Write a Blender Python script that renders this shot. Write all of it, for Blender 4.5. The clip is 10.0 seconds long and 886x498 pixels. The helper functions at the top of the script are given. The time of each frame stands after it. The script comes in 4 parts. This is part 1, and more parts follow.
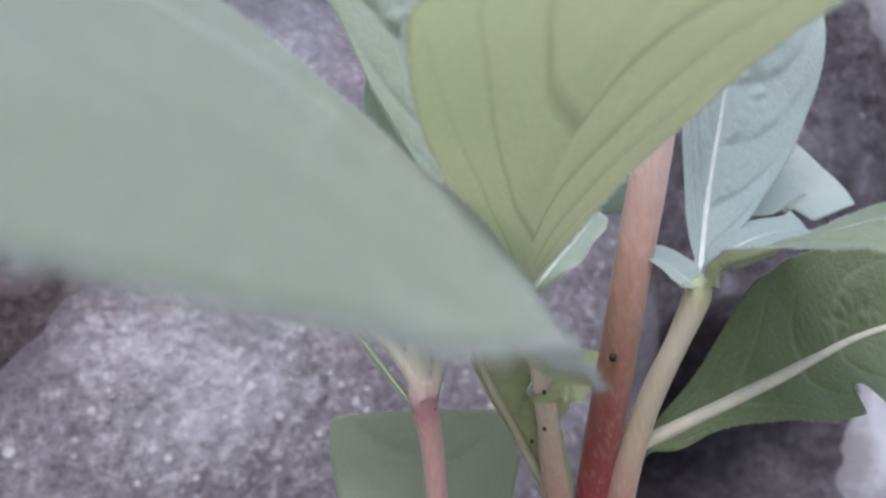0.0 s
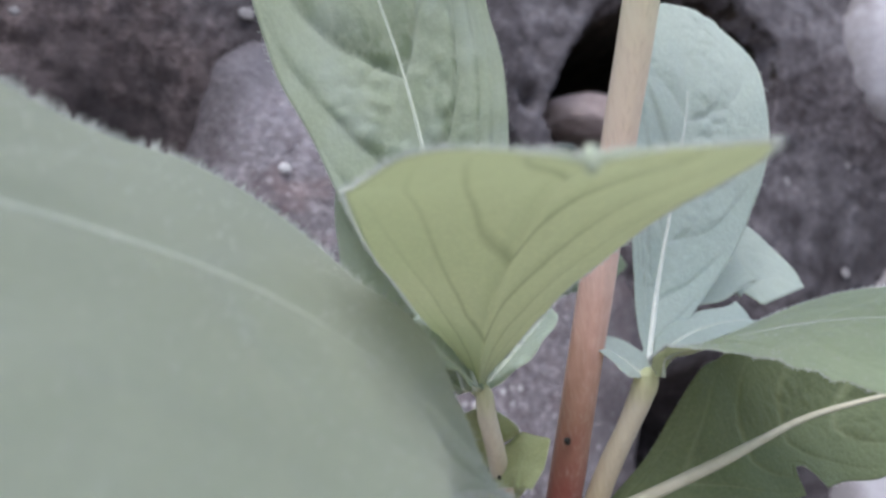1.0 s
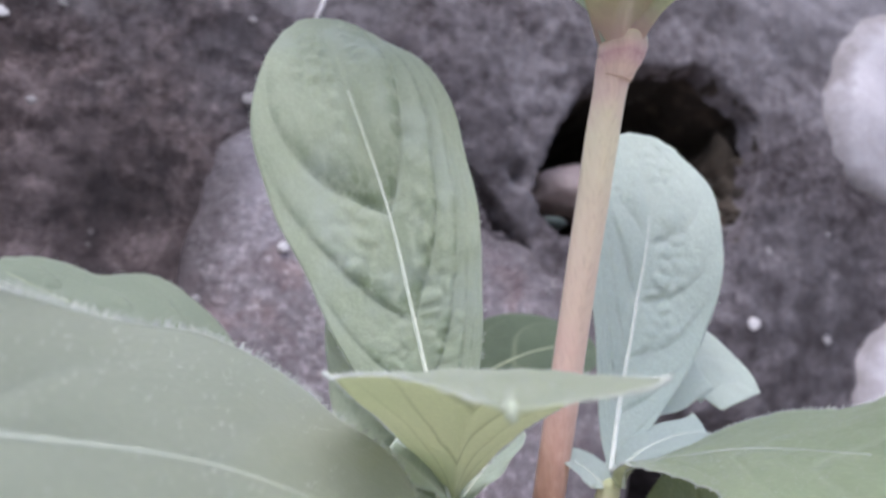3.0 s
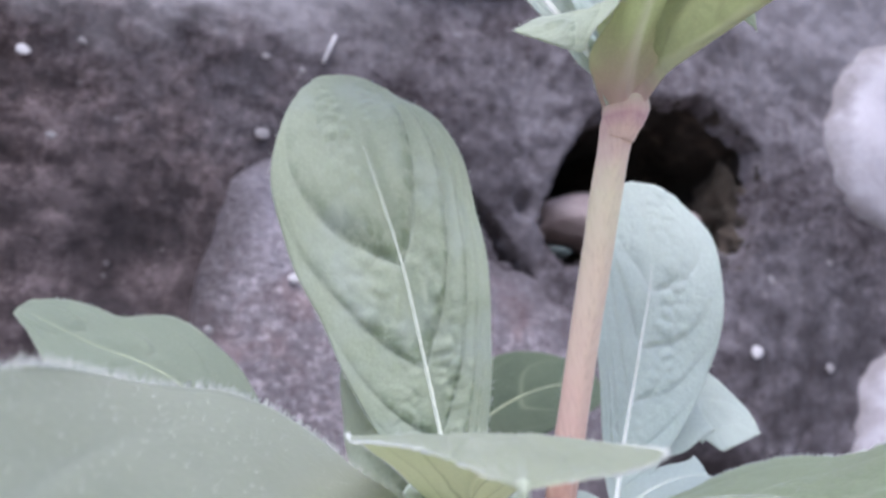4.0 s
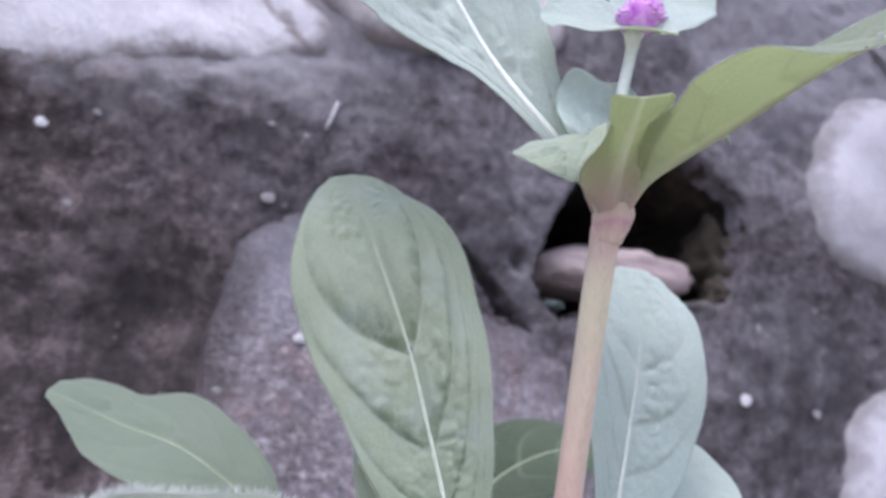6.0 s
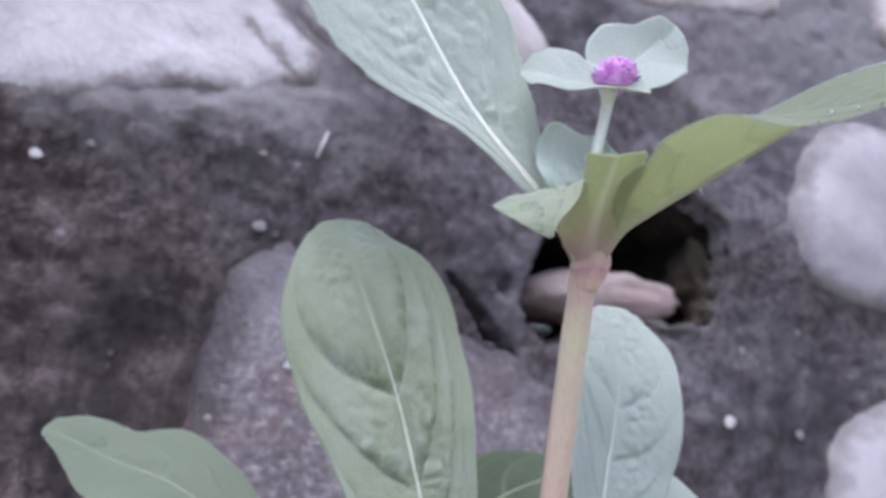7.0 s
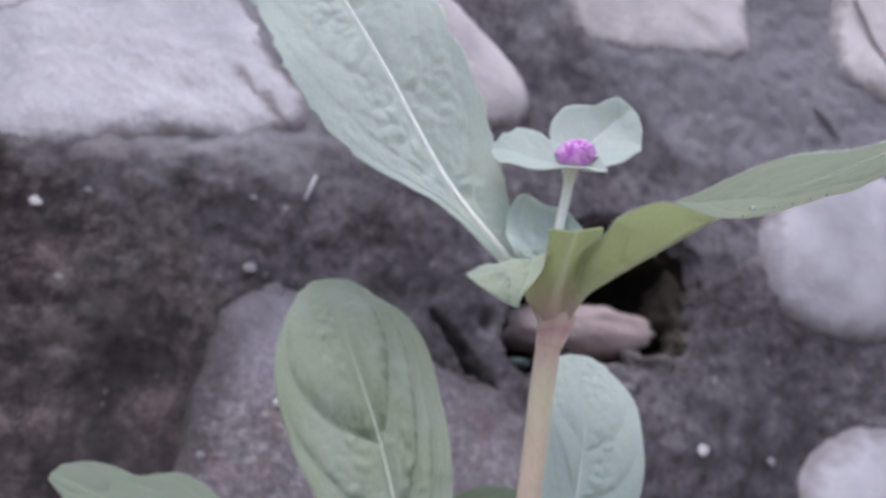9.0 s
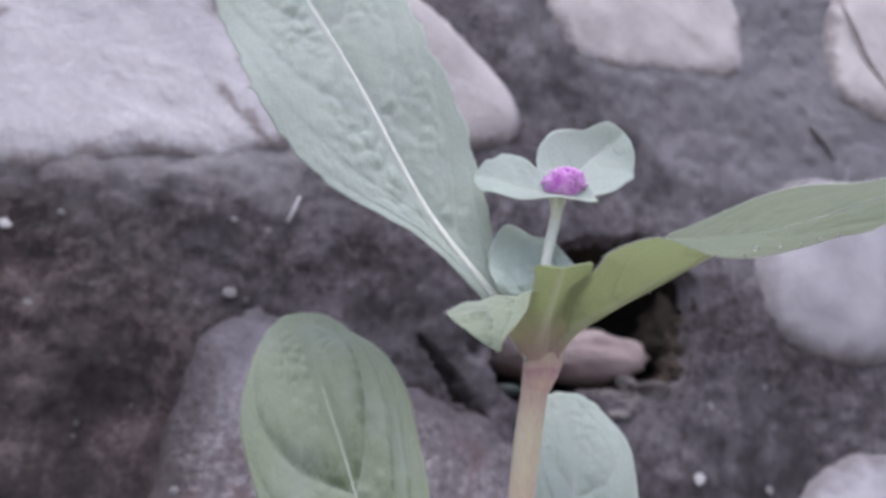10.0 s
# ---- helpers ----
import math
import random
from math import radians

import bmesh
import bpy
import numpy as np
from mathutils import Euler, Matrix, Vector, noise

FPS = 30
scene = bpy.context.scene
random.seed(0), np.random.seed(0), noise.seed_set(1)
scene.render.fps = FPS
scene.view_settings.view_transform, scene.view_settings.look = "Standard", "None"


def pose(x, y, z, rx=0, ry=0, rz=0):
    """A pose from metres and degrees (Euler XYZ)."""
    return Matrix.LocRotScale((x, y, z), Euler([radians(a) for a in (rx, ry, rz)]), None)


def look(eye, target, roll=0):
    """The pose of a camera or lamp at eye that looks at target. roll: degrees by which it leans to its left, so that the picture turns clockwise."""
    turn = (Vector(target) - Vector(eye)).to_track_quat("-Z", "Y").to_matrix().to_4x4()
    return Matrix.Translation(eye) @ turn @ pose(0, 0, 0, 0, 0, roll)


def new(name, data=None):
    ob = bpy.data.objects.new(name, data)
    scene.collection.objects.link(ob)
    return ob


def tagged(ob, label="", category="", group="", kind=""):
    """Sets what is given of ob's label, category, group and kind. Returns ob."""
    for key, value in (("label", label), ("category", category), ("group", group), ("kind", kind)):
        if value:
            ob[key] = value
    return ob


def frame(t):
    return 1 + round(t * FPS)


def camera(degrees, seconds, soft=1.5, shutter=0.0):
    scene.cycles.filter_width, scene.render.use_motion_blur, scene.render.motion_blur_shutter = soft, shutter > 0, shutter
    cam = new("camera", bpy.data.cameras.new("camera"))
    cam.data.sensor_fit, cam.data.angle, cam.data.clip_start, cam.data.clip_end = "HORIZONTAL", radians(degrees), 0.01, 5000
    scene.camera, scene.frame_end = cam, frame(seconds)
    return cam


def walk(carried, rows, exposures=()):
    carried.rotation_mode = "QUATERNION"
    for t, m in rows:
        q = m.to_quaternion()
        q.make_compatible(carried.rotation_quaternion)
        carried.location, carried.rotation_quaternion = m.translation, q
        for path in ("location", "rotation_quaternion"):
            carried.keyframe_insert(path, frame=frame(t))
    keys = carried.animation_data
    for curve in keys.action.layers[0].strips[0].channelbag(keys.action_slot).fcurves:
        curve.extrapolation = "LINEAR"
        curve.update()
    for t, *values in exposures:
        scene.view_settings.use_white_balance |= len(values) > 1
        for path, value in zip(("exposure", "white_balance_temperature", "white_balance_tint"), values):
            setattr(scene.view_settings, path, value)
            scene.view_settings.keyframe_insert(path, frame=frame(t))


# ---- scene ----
cam = camera(62, 10.0, soft=2.7)
cam.data.dof.use_dof = True
cam.data.dof.focus_distance = 0.108
cam.data.dof.aperture_fstop = 25.0
ROWS = [
    (0.0, look((-0.01810, 0.02941, 0.17470), (0.04447, 0.16481, 0.19058), -2.20)),
    (0.5, look((-0.01780, 0.02180, 0.17933), (0.04183, 0.15828, 0.19718), -1.67)),
    (1.0, look((-0.01613, 0.01751, 0.18362), (0.04520, 0.15274, 0.20489), -1.93)),
    (1.5, look((-0.01641, 0.01338, 0.18485), (0.04493, 0.14835, 0.20767), -2.21)),
    (2.0, look((-0.01781, 0.00980, 0.18818), (0.04336, 0.14448, 0.21307), -2.07)),
    (2.5, look((-0.01819, 0.00554, 0.19163), (0.04315, 0.13982, 0.21820), -2.00)),
    (3.0, look((-0.01868, 0.00282, 0.19564), (0.04238, 0.13675, 0.22453), -1.51)),
    (4.5, look((-0.02472, -0.00599, 0.20208), (0.03523, 0.12735, 0.23562), -1.34)),
    (5.0, look((-0.02683, -0.00900, 0.20413), (0.03315, 0.12389, 0.23940), -1.54)),
    (5.5, look((-0.02897, -0.01213, 0.20707), (0.03132, 0.12021, 0.24379), -1.64)),
    (7.0, look((-0.03214, -0.02299, 0.21456), (0.03022, 0.10741, 0.25463), -1.91)),
    (7.5, look((-0.03379, -0.02684, 0.21755), (0.02885, 0.10307, 0.25879), -2.11)),
    (8.0, look((-0.03608, -0.03101, 0.21849), (0.02678, 0.09849, 0.26066), -1.83)),
    (8.5, look((-0.03682, -0.03496, 0.21960), (0.02660, 0.09398, 0.26264), -2.07)),
    (9.0, look((-0.03778, -0.03907, 0.21928), (0.02677, 0.08910, 0.26294), -2.44)),
    (9.5, look((-0.03964, -0.04355, 0.22276), (0.02552, 0.08384, 0.26778), -2.95)),
    (10.0, look((-0.03068, -0.03236, 0.22607), (0.03456, 0.09445, 0.27258), -2.52)),
]
walk(cam, ROWS, exposures=[(0.0, 0.68, 5820, 11), (1.0, 0.6, 6000, 8), (2.5, 0.76, 6080, 12), (4.5, 0.94, 5780, 16), (5.5, 0.84, 5770, 16), (7.5, 0.55, 5840, 13), (10.0, 0.34, 6000, 15)])

# ---- light ----
world = bpy.data.worlds.new("overcast_sky")
scene.world = world
world.use_nodes = True
wn = world.node_tree
sky = wn.nodes.new("ShaderNodeTexSky")
sky.sky_type, sky.sun_disc = "NISHITA", False
sky.sun_elevation, sky.sun_rotation = radians(62), radians(200)
sky.air_density, sky.dust_density, sky.ozone_density = 1.0, 4.0, 1.0
wn.links.new(sky.outputs[0], wn.nodes["Background"].inputs[0])
wn.nodes["Background"].inputs[1].default_value = 0.15
sun = new("sun", bpy.data.lights.new("sun", "SUN"))
sun.data.energy, sun.data.angle, sun.data.color = 1.3, radians(40), (1.0, 0.97, 0.93)
sun.matrix_world = look((-0.5, -1.4, 3.0), (0.1, 0.15, 0.2))

MM = 0.001


# ---- materials ----
def mat_base(name, rough=0.6):
    m = bpy.data.materials.new(name)
    m.use_nodes = True
    nt = m.node_tree
    bsdf = nt.nodes["Principled BSDF"]
    bsdf.inputs["Roughness"].default_value = rough
    bsdf.inputs["Specular IOR Level"].default_value = 0.35
    return m, nt, bsdf


def op(nt, what, a, b=None, clamp=False):
    n = nt.nodes.new("ShaderNodeMath")
    n.operation, n.use_clamp = what, clamp
    for i, v in enumerate((a, b)):
        if v is None:
            continue
        if isinstance(v, (int, float)):
            n.inputs[i].default_value = v
        else:
            nt.links.new(v, n.inputs[i])
    return n.outputs[0]


def ramp(nt, fac, stops):
    n = nt.nodes.new("ShaderNodeValToRGB")
    while len(n.color_ramp.elements) < len(stops):
        n.color_ramp.elements.new(0.5)
    for e, (pos, col) in zip(n.color_ramp.elements, stops):
        e.position, e.color = pos, (*col, 1) if len(col) == 3 else col
    nt.links.new(fac, n.inputs[0])
    return n.outputs[0]


def mix(nt, fac, a, b, blend="MIX"):
    n = nt.nodes.new("ShaderNodeMix")
    n.data_type, n.blend_type = "RGBA", blend
    for i, v in ((0, fac), (6, a), (7, b)):
        if isinstance(v, (int, float)):
            n.inputs[i].default_value = v
        elif isinstance(v, tuple):
            n.inputs[i].default_value = (*v, 1)
        else:
            nt.links.new(v, n.inputs[i])
    return n.outputs[2]


def tex(nt, vec, scale, detail=4.0, rough=0.55, kind="ShaderNodeTexNoise"):
    n = nt.nodes.new(kind)
    n.inputs["Scale"].default_value = scale
    if kind == "ShaderNodeTexNoise":
        n.inputs["Detail"].default_value, n.inputs["Roughness"].default_value = detail, rough
    nt.links.new(vec, n.inputs["Vector"])
    return n.outputs[0]


def bump(nt, bsdf, height, strength, distance):
    n = nt.nodes.new("ShaderNodeBump")
    n.inputs["Strength"].default_value, n.inputs["Distance"].default_value = strength, distance
    nt.links.new(height, n.inputs["Height"])
    nt.links.new(n.outputs[0], bsdf.inputs["Normal"])


def leaf_material(name, dark, light, vein, translucent, through_color, rough=0.6, sheen=0.25, vein_amount=0.4, pucker=0.6, band=None, blush=0.0, thin=11.0, shade_bare=None):
    """Leaf blade: mottled green, pale side veins by the blade's own coordinates, light coming through."""
    m, nt, bsdf = mat_base(name, rough)
    uv = nt.nodes.new("ShaderNodeUVMap")
    uv.uv_map = "blade"
    sep = nt.nodes.new("ShaderNodeSeparateXYZ")
    nt.links.new(uv.outputs[0], sep.inputs[0])
    s, v = sep.outputs[0], op(nt, "ABSOLUTE", op(nt, "SUBTRACT", op(nt, "MULTIPLY", sep.outputs[1], 2.0), 1.0))
    mm = nt.nodes.new("ShaderNodeUVMap")
    mm.uv_map = "size"
    big, fine = tex(nt, mm.outputs[0], 0.12, 5.0), tex(nt, mm.outputs[0], 1.4, 4.0, 0.5)
    lane = nt.nodes.new("ShaderNodeAttribute")
    lane.attribute_name = "lane"
    c = op(nt, "ADD", lane.outputs["Fac"], 0.5)
    line = op(nt, "ABSOLUTE", op(nt, "SUBTRACT", op(nt, "FRACT", c), 0.5))
    line = op(nt, "SUBTRACT", 1.0, op(nt, "MULTIPLY", line, thin), True)
    line = op(nt, "MULTIPLY", op(nt, "MULTIPLY", line, op(nt, "SUBTRACT", 1.05, v, True)), vein_amount)
    cells = nt.nodes.new("ShaderNodeTexVoronoi")
    cells.feature = "DISTANCE_TO_EDGE"
    cells.inputs["Scale"].default_value = 0.75
    nt.links.new(mm.outputs[0], cells.inputs["Vector"])
    net = op(nt, "SUBTRACT", 1.0, op(nt, "MULTIPLY", cells.outputs[0], 7.0), True)
    col = mix(nt, big, dark, light)
    col = mix(nt, op(nt, "MULTIPLY", op(nt, "SUBTRACT", fine, 0.45, True), 1.2, True), col, tuple(x * 1.35 for x in light))
    col = mix(nt, op(nt, "MULTIPLY", net, 0.07), col, vein)
    if shade_bare:
        # Dark lane feet: shading under the bulges, and thinner hair, in the colour.
        foot = op(nt, "SUBTRACT", 1.0, op(nt, "MULTIPLY", op(nt, "FRACT", op(nt, "ADD", lane.outputs["Fac"], 1.0)), 2.0), True)
        blot = op(nt, "MULTIPLY", op(nt, "SUBTRACT", tex(nt, mm.outputs[0], 0.34, 3.0, 0.5), 0.42, True), 7.0, True)
        blot = op(nt, "MULTIPLY", blot, op(nt, "SUBTRACT", 1.0, op(nt, "POWER", v, 2.0), True))
        shade_mask = op(nt, "MULTIPLY", op(nt, "MULTIPLY", foot, blot), 0.9)
        col = mix(nt, shade_mask, col, shade_bare)
        # Bluish patches paint in the sky's sheen on the blade.
        sky_tint = op(nt, "MULTIPLY", op(nt, "SUBTRACT", tex(nt, mm.outputs[0], 0.07, 3.0, 0.55), 0.50, True), 7.0, True)
        col = mix(nt, op(nt, "MULTIPLY", sky_tint, 0.6), col, (0.395, 0.452, 0.435))
    col = mix(nt, line, col, vein)
    if band:
        size = nt.nodes.new("ShaderNodeSeparateXYZ")
        nt.links.new(mm.outputs[0], size.inputs[0])
        off = op(nt, "ADD", op(nt, "ABSOLUTE", size.outputs[1]), op(nt, "MULTIPLY", s, 1.3))
        col = mix(nt, op(nt, "MULTIPLY", op(nt, "SUBTRACT", 2.2, off, True), 0.85), col, band)
    if blush:
        pink = op(nt, "SUBTRACT", 1.15, op(nt, "DIVIDE", op(nt, "ADD", s, op(nt, "MULTIPLY", op(nt, "SUBTRACT", big, 0.5), blush * 0.8)), blush), True)
        col = mix(nt, op(nt, "MULTIPLY", pink, 0.85), col, (0.68, 0.48, 0.46))
        shine = op(nt, "SUBTRACT", 0.75, op(nt, "MULTIPLY", pink, 0.7))
    nt.links.new(col, bsdf.inputs["Base Color"])
    bsdf.inputs["Sheen Weight"].default_value = sheen
    bsdf.inputs["Sheen Roughness"].default_value = 0.5
    bsdf.inputs["Sheen Tint"].default_value = (0.92, 0.97, 0.95, 1)
    pits = nt.nodes.new("ShaderNodeTexVoronoi")
    pits.feature = "SMOOTH_F1"
    pits.inputs["Scale"].default_value, pits.inputs["Smoothness"].default_value = 0.62, 0.5
    nt.links.new(mm.outputs[0], pits.inputs["Vector"])
    lumps = op(nt, "SUBTRACT", 1.0, op(nt, "MULTIPLY", pits.outputs["Distance"], 1.6), True)
    patchy = op(nt, "MULTIPLY", op(nt, "SUBTRACT", tex(nt, mm.outputs[0], 0.16, 2.0), 0.35, True), 2.4, True)
    near = op(nt, "MULTIPLY", op(nt, "MULTIPLY", patchy, op(nt, "SUBTRACT", 1.05, op(nt, "POWER", v, 3.0), True)), pucker)
    fine = op(nt, "ADD", fine, op(nt, "MULTIPLY", op(nt, "MULTIPLY", lumps, near), 0.22))
    h = op(nt, "ADD", op(nt, "MULTIPLY", fine, 0.5), op(nt, "ADD", op(nt, "MULTIPLY", net, -0.06), op(nt, "MULTIPLY", line, -0.6)))
    bump(nt, bsdf, h, 0.5, 0.0008)
    tr = nt.nodes.new("ShaderNodeBsdfTranslucent")
    glow = mix(nt, op(nt, "MULTIPLY", line, 0.4), mix(nt, shine if blush else 0.75, col, through_color), vein)
    nt.links.new(mix(nt, op(nt, "MULTIPLY", shade_mask, 0.5), glow, shade_bare) if shade_bare else glow, tr.inputs[0])
    ms = nt.nodes.new("ShaderNodeMixShader")
    ms.inputs[0].default_value = translucent
    nt.links.new(bsdf.outputs[0], ms.inputs[1])
    nt.links.new(tr.outputs[0], ms.inputs[2])
    nt.links.new(ms.outputs[0], nt.nodes["Material Output"].inputs[0])
    return m


def plain_material(name, a, b, rough=0.6, scale=600.0, sheen=0.0, relief=0.3):
    m, nt, bsdf = mat_base(name, rough)
    co = nt.nodes.new("ShaderNodeTexCoord").outputs["Object"]
    f = tex(nt, co, scale, 5.0)
    nt.links.new(ramp(nt, f, [(0.3, a), (0.7, b)]), bsdf.inputs["Base Color"])
    bsdf.inputs["Sheen Weight"].default_value = sheen
    bump(nt, bsdf, f, relief, 0.0004)
    return m


def op_pale(nt, col):
    """The same colour, dried paler."""
    return mix(nt, 0.45, col, (0.80, 0.74, 0.64))


def stem_material(name, stops, low, high):
    """Bark whose pigment runs from red at the foot to straw and pale green at the top."""
    m, nt, bsdf = mat_base(name, 0.5)
    geo = nt.nodes.new("ShaderNodeNewGeometry")
    sep = nt.nodes.new("ShaderNodeSeparateXYZ")
    nt.links.new(geo.outputs["Position"], sep.inputs[0])
    streak = nt.nodes.new("ShaderNodeMapping")
    streak.inputs["Scale"].default_value = (1, 1, 0.05)
    nt.links.new(geo.outputs["Position"], streak.inputs[0])
    f = tex(nt, streak.outputs[0], 1500.0, 4.0, 0.6)
    patch = tex(nt, geo.outputs["Position"], 160.0, 3.0)
    z = op(nt, "DIVIDE", op(nt, "SUBTRACT", sep.outputs[2], low), high - low)
    z = op(nt, "ADD", z, op(nt, "MULTIPLY", op(nt, "SUBTRACT", patch, 0.5), 0.12))
    col = ramp(nt, z, stops)
    col = mix(nt, op(nt, "MULTIPLY", op(nt, "SUBTRACT", f, 0.5, True), 1.3, True), col, op_pale(nt, col))
    col = mix(nt, op(nt, "MULTIPLY", op(nt, "SUBTRACT", 0.5, f, True), 0.7, True), col, (0.16, 0.09, 0.06))
    nt.links.new(col, bsdf.inputs["Base Color"])
    bsdf.inputs["Sheen Weight"].default_value = 0.15
    bump(nt, bsdf, f, 0.5, 0.0003)
    return m


def rock_material(name, a, b, speck, pit, rough=0.85, grain=260.0, stain=(0.16, 0.12, 0.10), stain_amount=0.5, sparkle=0.0, lapped=0.0, relief=0.8, lap=(0.10, 0.09, 0.10), chalk=None, seams=()):
    m, nt, bsdf = mat_base(name, rough)
    co = nt.nodes.new("ShaderNodeNewGeometry").outputs["Position"]
    big, mid = tex(nt, co, 22.0, 5.0, 0.6), tex(nt, co, 85.0, 6.0, 0.7)
    fine = tex(nt, co, grain * 2.2, 4.0, 0.7)
    vor = tex(nt, co, grain, kind="ShaderNodeTexVoronoi")
    col = ramp(nt, big, [(0.32, a), (0.68, b)])
    col = mix(nt, op(nt, "MULTIPLY", op(nt, "SUBTRACT", mid, 0.52, True), 4.0 * stain_amount, True), col, stain)
    col = mix(nt, op(nt, "MULTIPLY", op(nt, "SUBTRACT", fine, 0.55, True), 3.0, True), col, speck)
    col = mix(nt, op(nt, "MULTIPLY", op(nt, "SUBTRACT", 0.42, fine, True), 3.0, True), col, pit)
    if sparkle:
        grit = nt.nodes.new("ShaderNodeTexVoronoi")
        grit.inputs["Scale"].default_value = 240.0
        nt.links.new(co, grit.inputs["Vector"])
        low = nt.nodes.new("ShaderNodeSeparateXYZ")
        nt.links.new(co, low.inputs[0])
        dot = op(nt, "SUBTRACT", tex(nt, co, 40.0, 3.0), 0.15)
        dot = op(nt, "MULTIPLY", op(nt, "SUBTRACT", dot, grit.outputs["Distance"], True), 3.5, True)
        dot = op(nt, "MULTIPLY", dot, op(nt, "ADD", 0.35, op(nt, "MULTIPLY", op(nt, "SUBTRACT", 0.205, low.outputs[2]), 22.0, True), True))
        pick = nt.nodes.new("ShaderNodeSeparateXYZ")
        nt.links.new(grit.outputs["Color"], pick.inputs[0])
        dot = op(nt, "MULTIPLY", dot, op(nt, "GREATER_THAN", pick.outputs[0], 0.80))
        spots = tex(nt, co, 240.0, 3.0, 0.6)
        col = mix(nt, op(nt, "MULTIPLY", op(nt, "SUBTRACT", spots, 0.53, True), 4.5, True), col, (0.44, 0.40, 0.43))
        col = mix(nt, op(nt, "MULTIPLY", op(nt, "SUBTRACT", 0.47, spots, True), 6.0, True), col, (0.12, 0.096, 0.108))
        rust = op(nt, "MULTIPLY", op(nt, "SUBTRACT", tex(nt, co, 38.0, 4.0, 0.6), 0.51, True), 7.0, True)
        col = mix(nt, op(nt, "MULTIPLY", op(nt, "MULTIPLY", rust, op(nt, "MULTIPLY", op(nt, "SUBTRACT", low.outputs[2], 0.15), 18.0, True)), 0.55), col, (0.205, 0.135, 0.135))
        bloom = op(nt, "ADD", op(nt, "MULTIPLY", op(nt, "SUBTRACT", low.outputs[2], 0.252), 30.0), op(nt, "MULTIPLY", op(nt, "SUBTRACT", tex(nt, co, 30.0, 4.0), 0.5), 2.4), True)
        col = mix(nt, op(nt, "MULTIPLY", bloom, 0.7), col, (0.32, 0.31, 0.37))
        col = mix(nt, op(nt, "MULTIPLY", dot, sparkle), col, (0.80, 0.78, 0.80))
    if chalk:
        off = nt.nodes.new("ShaderNodeVectorMath")
        off.operation = "DISTANCE"
        nt.links.new(co, off.inputs[0])
        off.inputs[1].default_value = chalk
        c = op(nt, "SUBTRACT", 1.0, op(nt, "MULTIPLY", off.outputs["Value"], 26.0))
        c = op(nt, "ADD", c, op(nt, "MULTIPLY", op(nt, "SUBTRACT", tex(nt, co, 60.0, 5.0, 0.65), 0.5), 2.2), True)
        col = mix(nt, op(nt, "MULTIPLY", c, 0.6), col, (0.62, 0.605, 0.64))
    for x0, z0, x1, z1, wide in seams:
        sep = nt.nodes.new("ShaderNodeSeparateXYZ")
        nt.links.new(co, sep.inputs[0])
        long = math.hypot(x1 - x0, z1 - z0)
        ux, uz = (x1 - x0) / long, (z1 - z0) / long
        dx, dz = op(nt, "SUBTRACT", sep.outputs[0], x0 * MM), op(nt, "SUBTRACT", sep.outputs[2], z0 * MM)
        along = op(nt, "ADD", op(nt, "MULTIPLY", dx, ux), op(nt, "MULTIPLY", dz, uz))
        off = op(nt, "ADD", op(nt, "SUBTRACT", op(nt, "MULTIPLY", dz, ux), op(nt, "MULTIPLY", dx, uz)), op(nt, "MULTIPLY", op(nt, "SUBTRACT", mid, 0.5), 0.02))
        seam = op(nt, "SUBTRACT", 1.0, op(nt, "DIVIDE", op(nt, "ABSOLUTE", off), wide * MM), True)
        over = op(nt, "ABSOLUTE", op(nt, "SUBTRACT", op(nt, "DIVIDE", along, long * MM), 0.5))
        seam = op(nt, "MULTIPLY", seam, op(nt, "MULTIPLY", op(nt, "SUBTRACT", 0.55, over, True), 8.0, True))
        col = mix(nt, op(nt, "MULTIPLY", seam, 0.8), col, (0.17, 0.13, 0.125))
    if lapped:
        edge = nt.nodes.new("ShaderNodeAttribute")
        edge.attribute_name = "rim"
        e = op(nt, "ADD", edge.outputs["Fac"], op(nt, "MULTIPLY", op(nt, "SUBTRACT", tex(nt, co, 45.0, 6.0, 0.65), 0.5), 0.55))
        e = op(nt, "MULTIPLY", op(nt, "SUBTRACT", e, 1.0 - 0.2 * lapped), 6.0 / lapped, True)
        col = mix(nt, op(nt, "MULTIPLY", e, 0.8), col, lap)
    nt.links.new(col, bsdf.inputs["Base Color"])
    bump(nt, bsdf, op(nt, "ADD", op(nt, "MULTIPLY", mid, 2.0), op(nt, "ADD", fine, op(nt, "MULTIPLY", vor, 0.6))), relief, 0.0015)
    return m


LEAF_TOP = leaf_material("leaf_top", (0.175, 0.228, 0.152), (0.26, 0.318, 0.228), (0.46, 0.53, 0.42), 0.40, (0.84, 0.92, 0.66), sheen=0.35)
LEAF_GREY = leaf_material("leaf_top_downy", (0.27, 0.335, 0.30), (0.37, 0.44, 0.405), (0.56, 0.62, 0.58), 0.40, (0.84, 0.92, 0.66), sheen=0.55)
LEAF_SAGE = leaf_material("leaf_top_sage", (0.231, 0.283, 0.208), (0.374, 0.422, 0.352), (0.52, 0.58, 0.50), 0.40, (0.84, 0.92, 0.66), sheen=0.5, pucker=2.4, shade_bare=(0.11, 0.16, 0.085))
LEAF_NEAR = leaf_material("leaf_top_felted", (0.158, 0.184, 0.163), (0.245, 0.272, 0.248), (0.29, 0.33, 0.29), 0.40, (0.84, 0.92, 0.66), sheen=0.4, pucker=0.4, vein_amount=0.3)
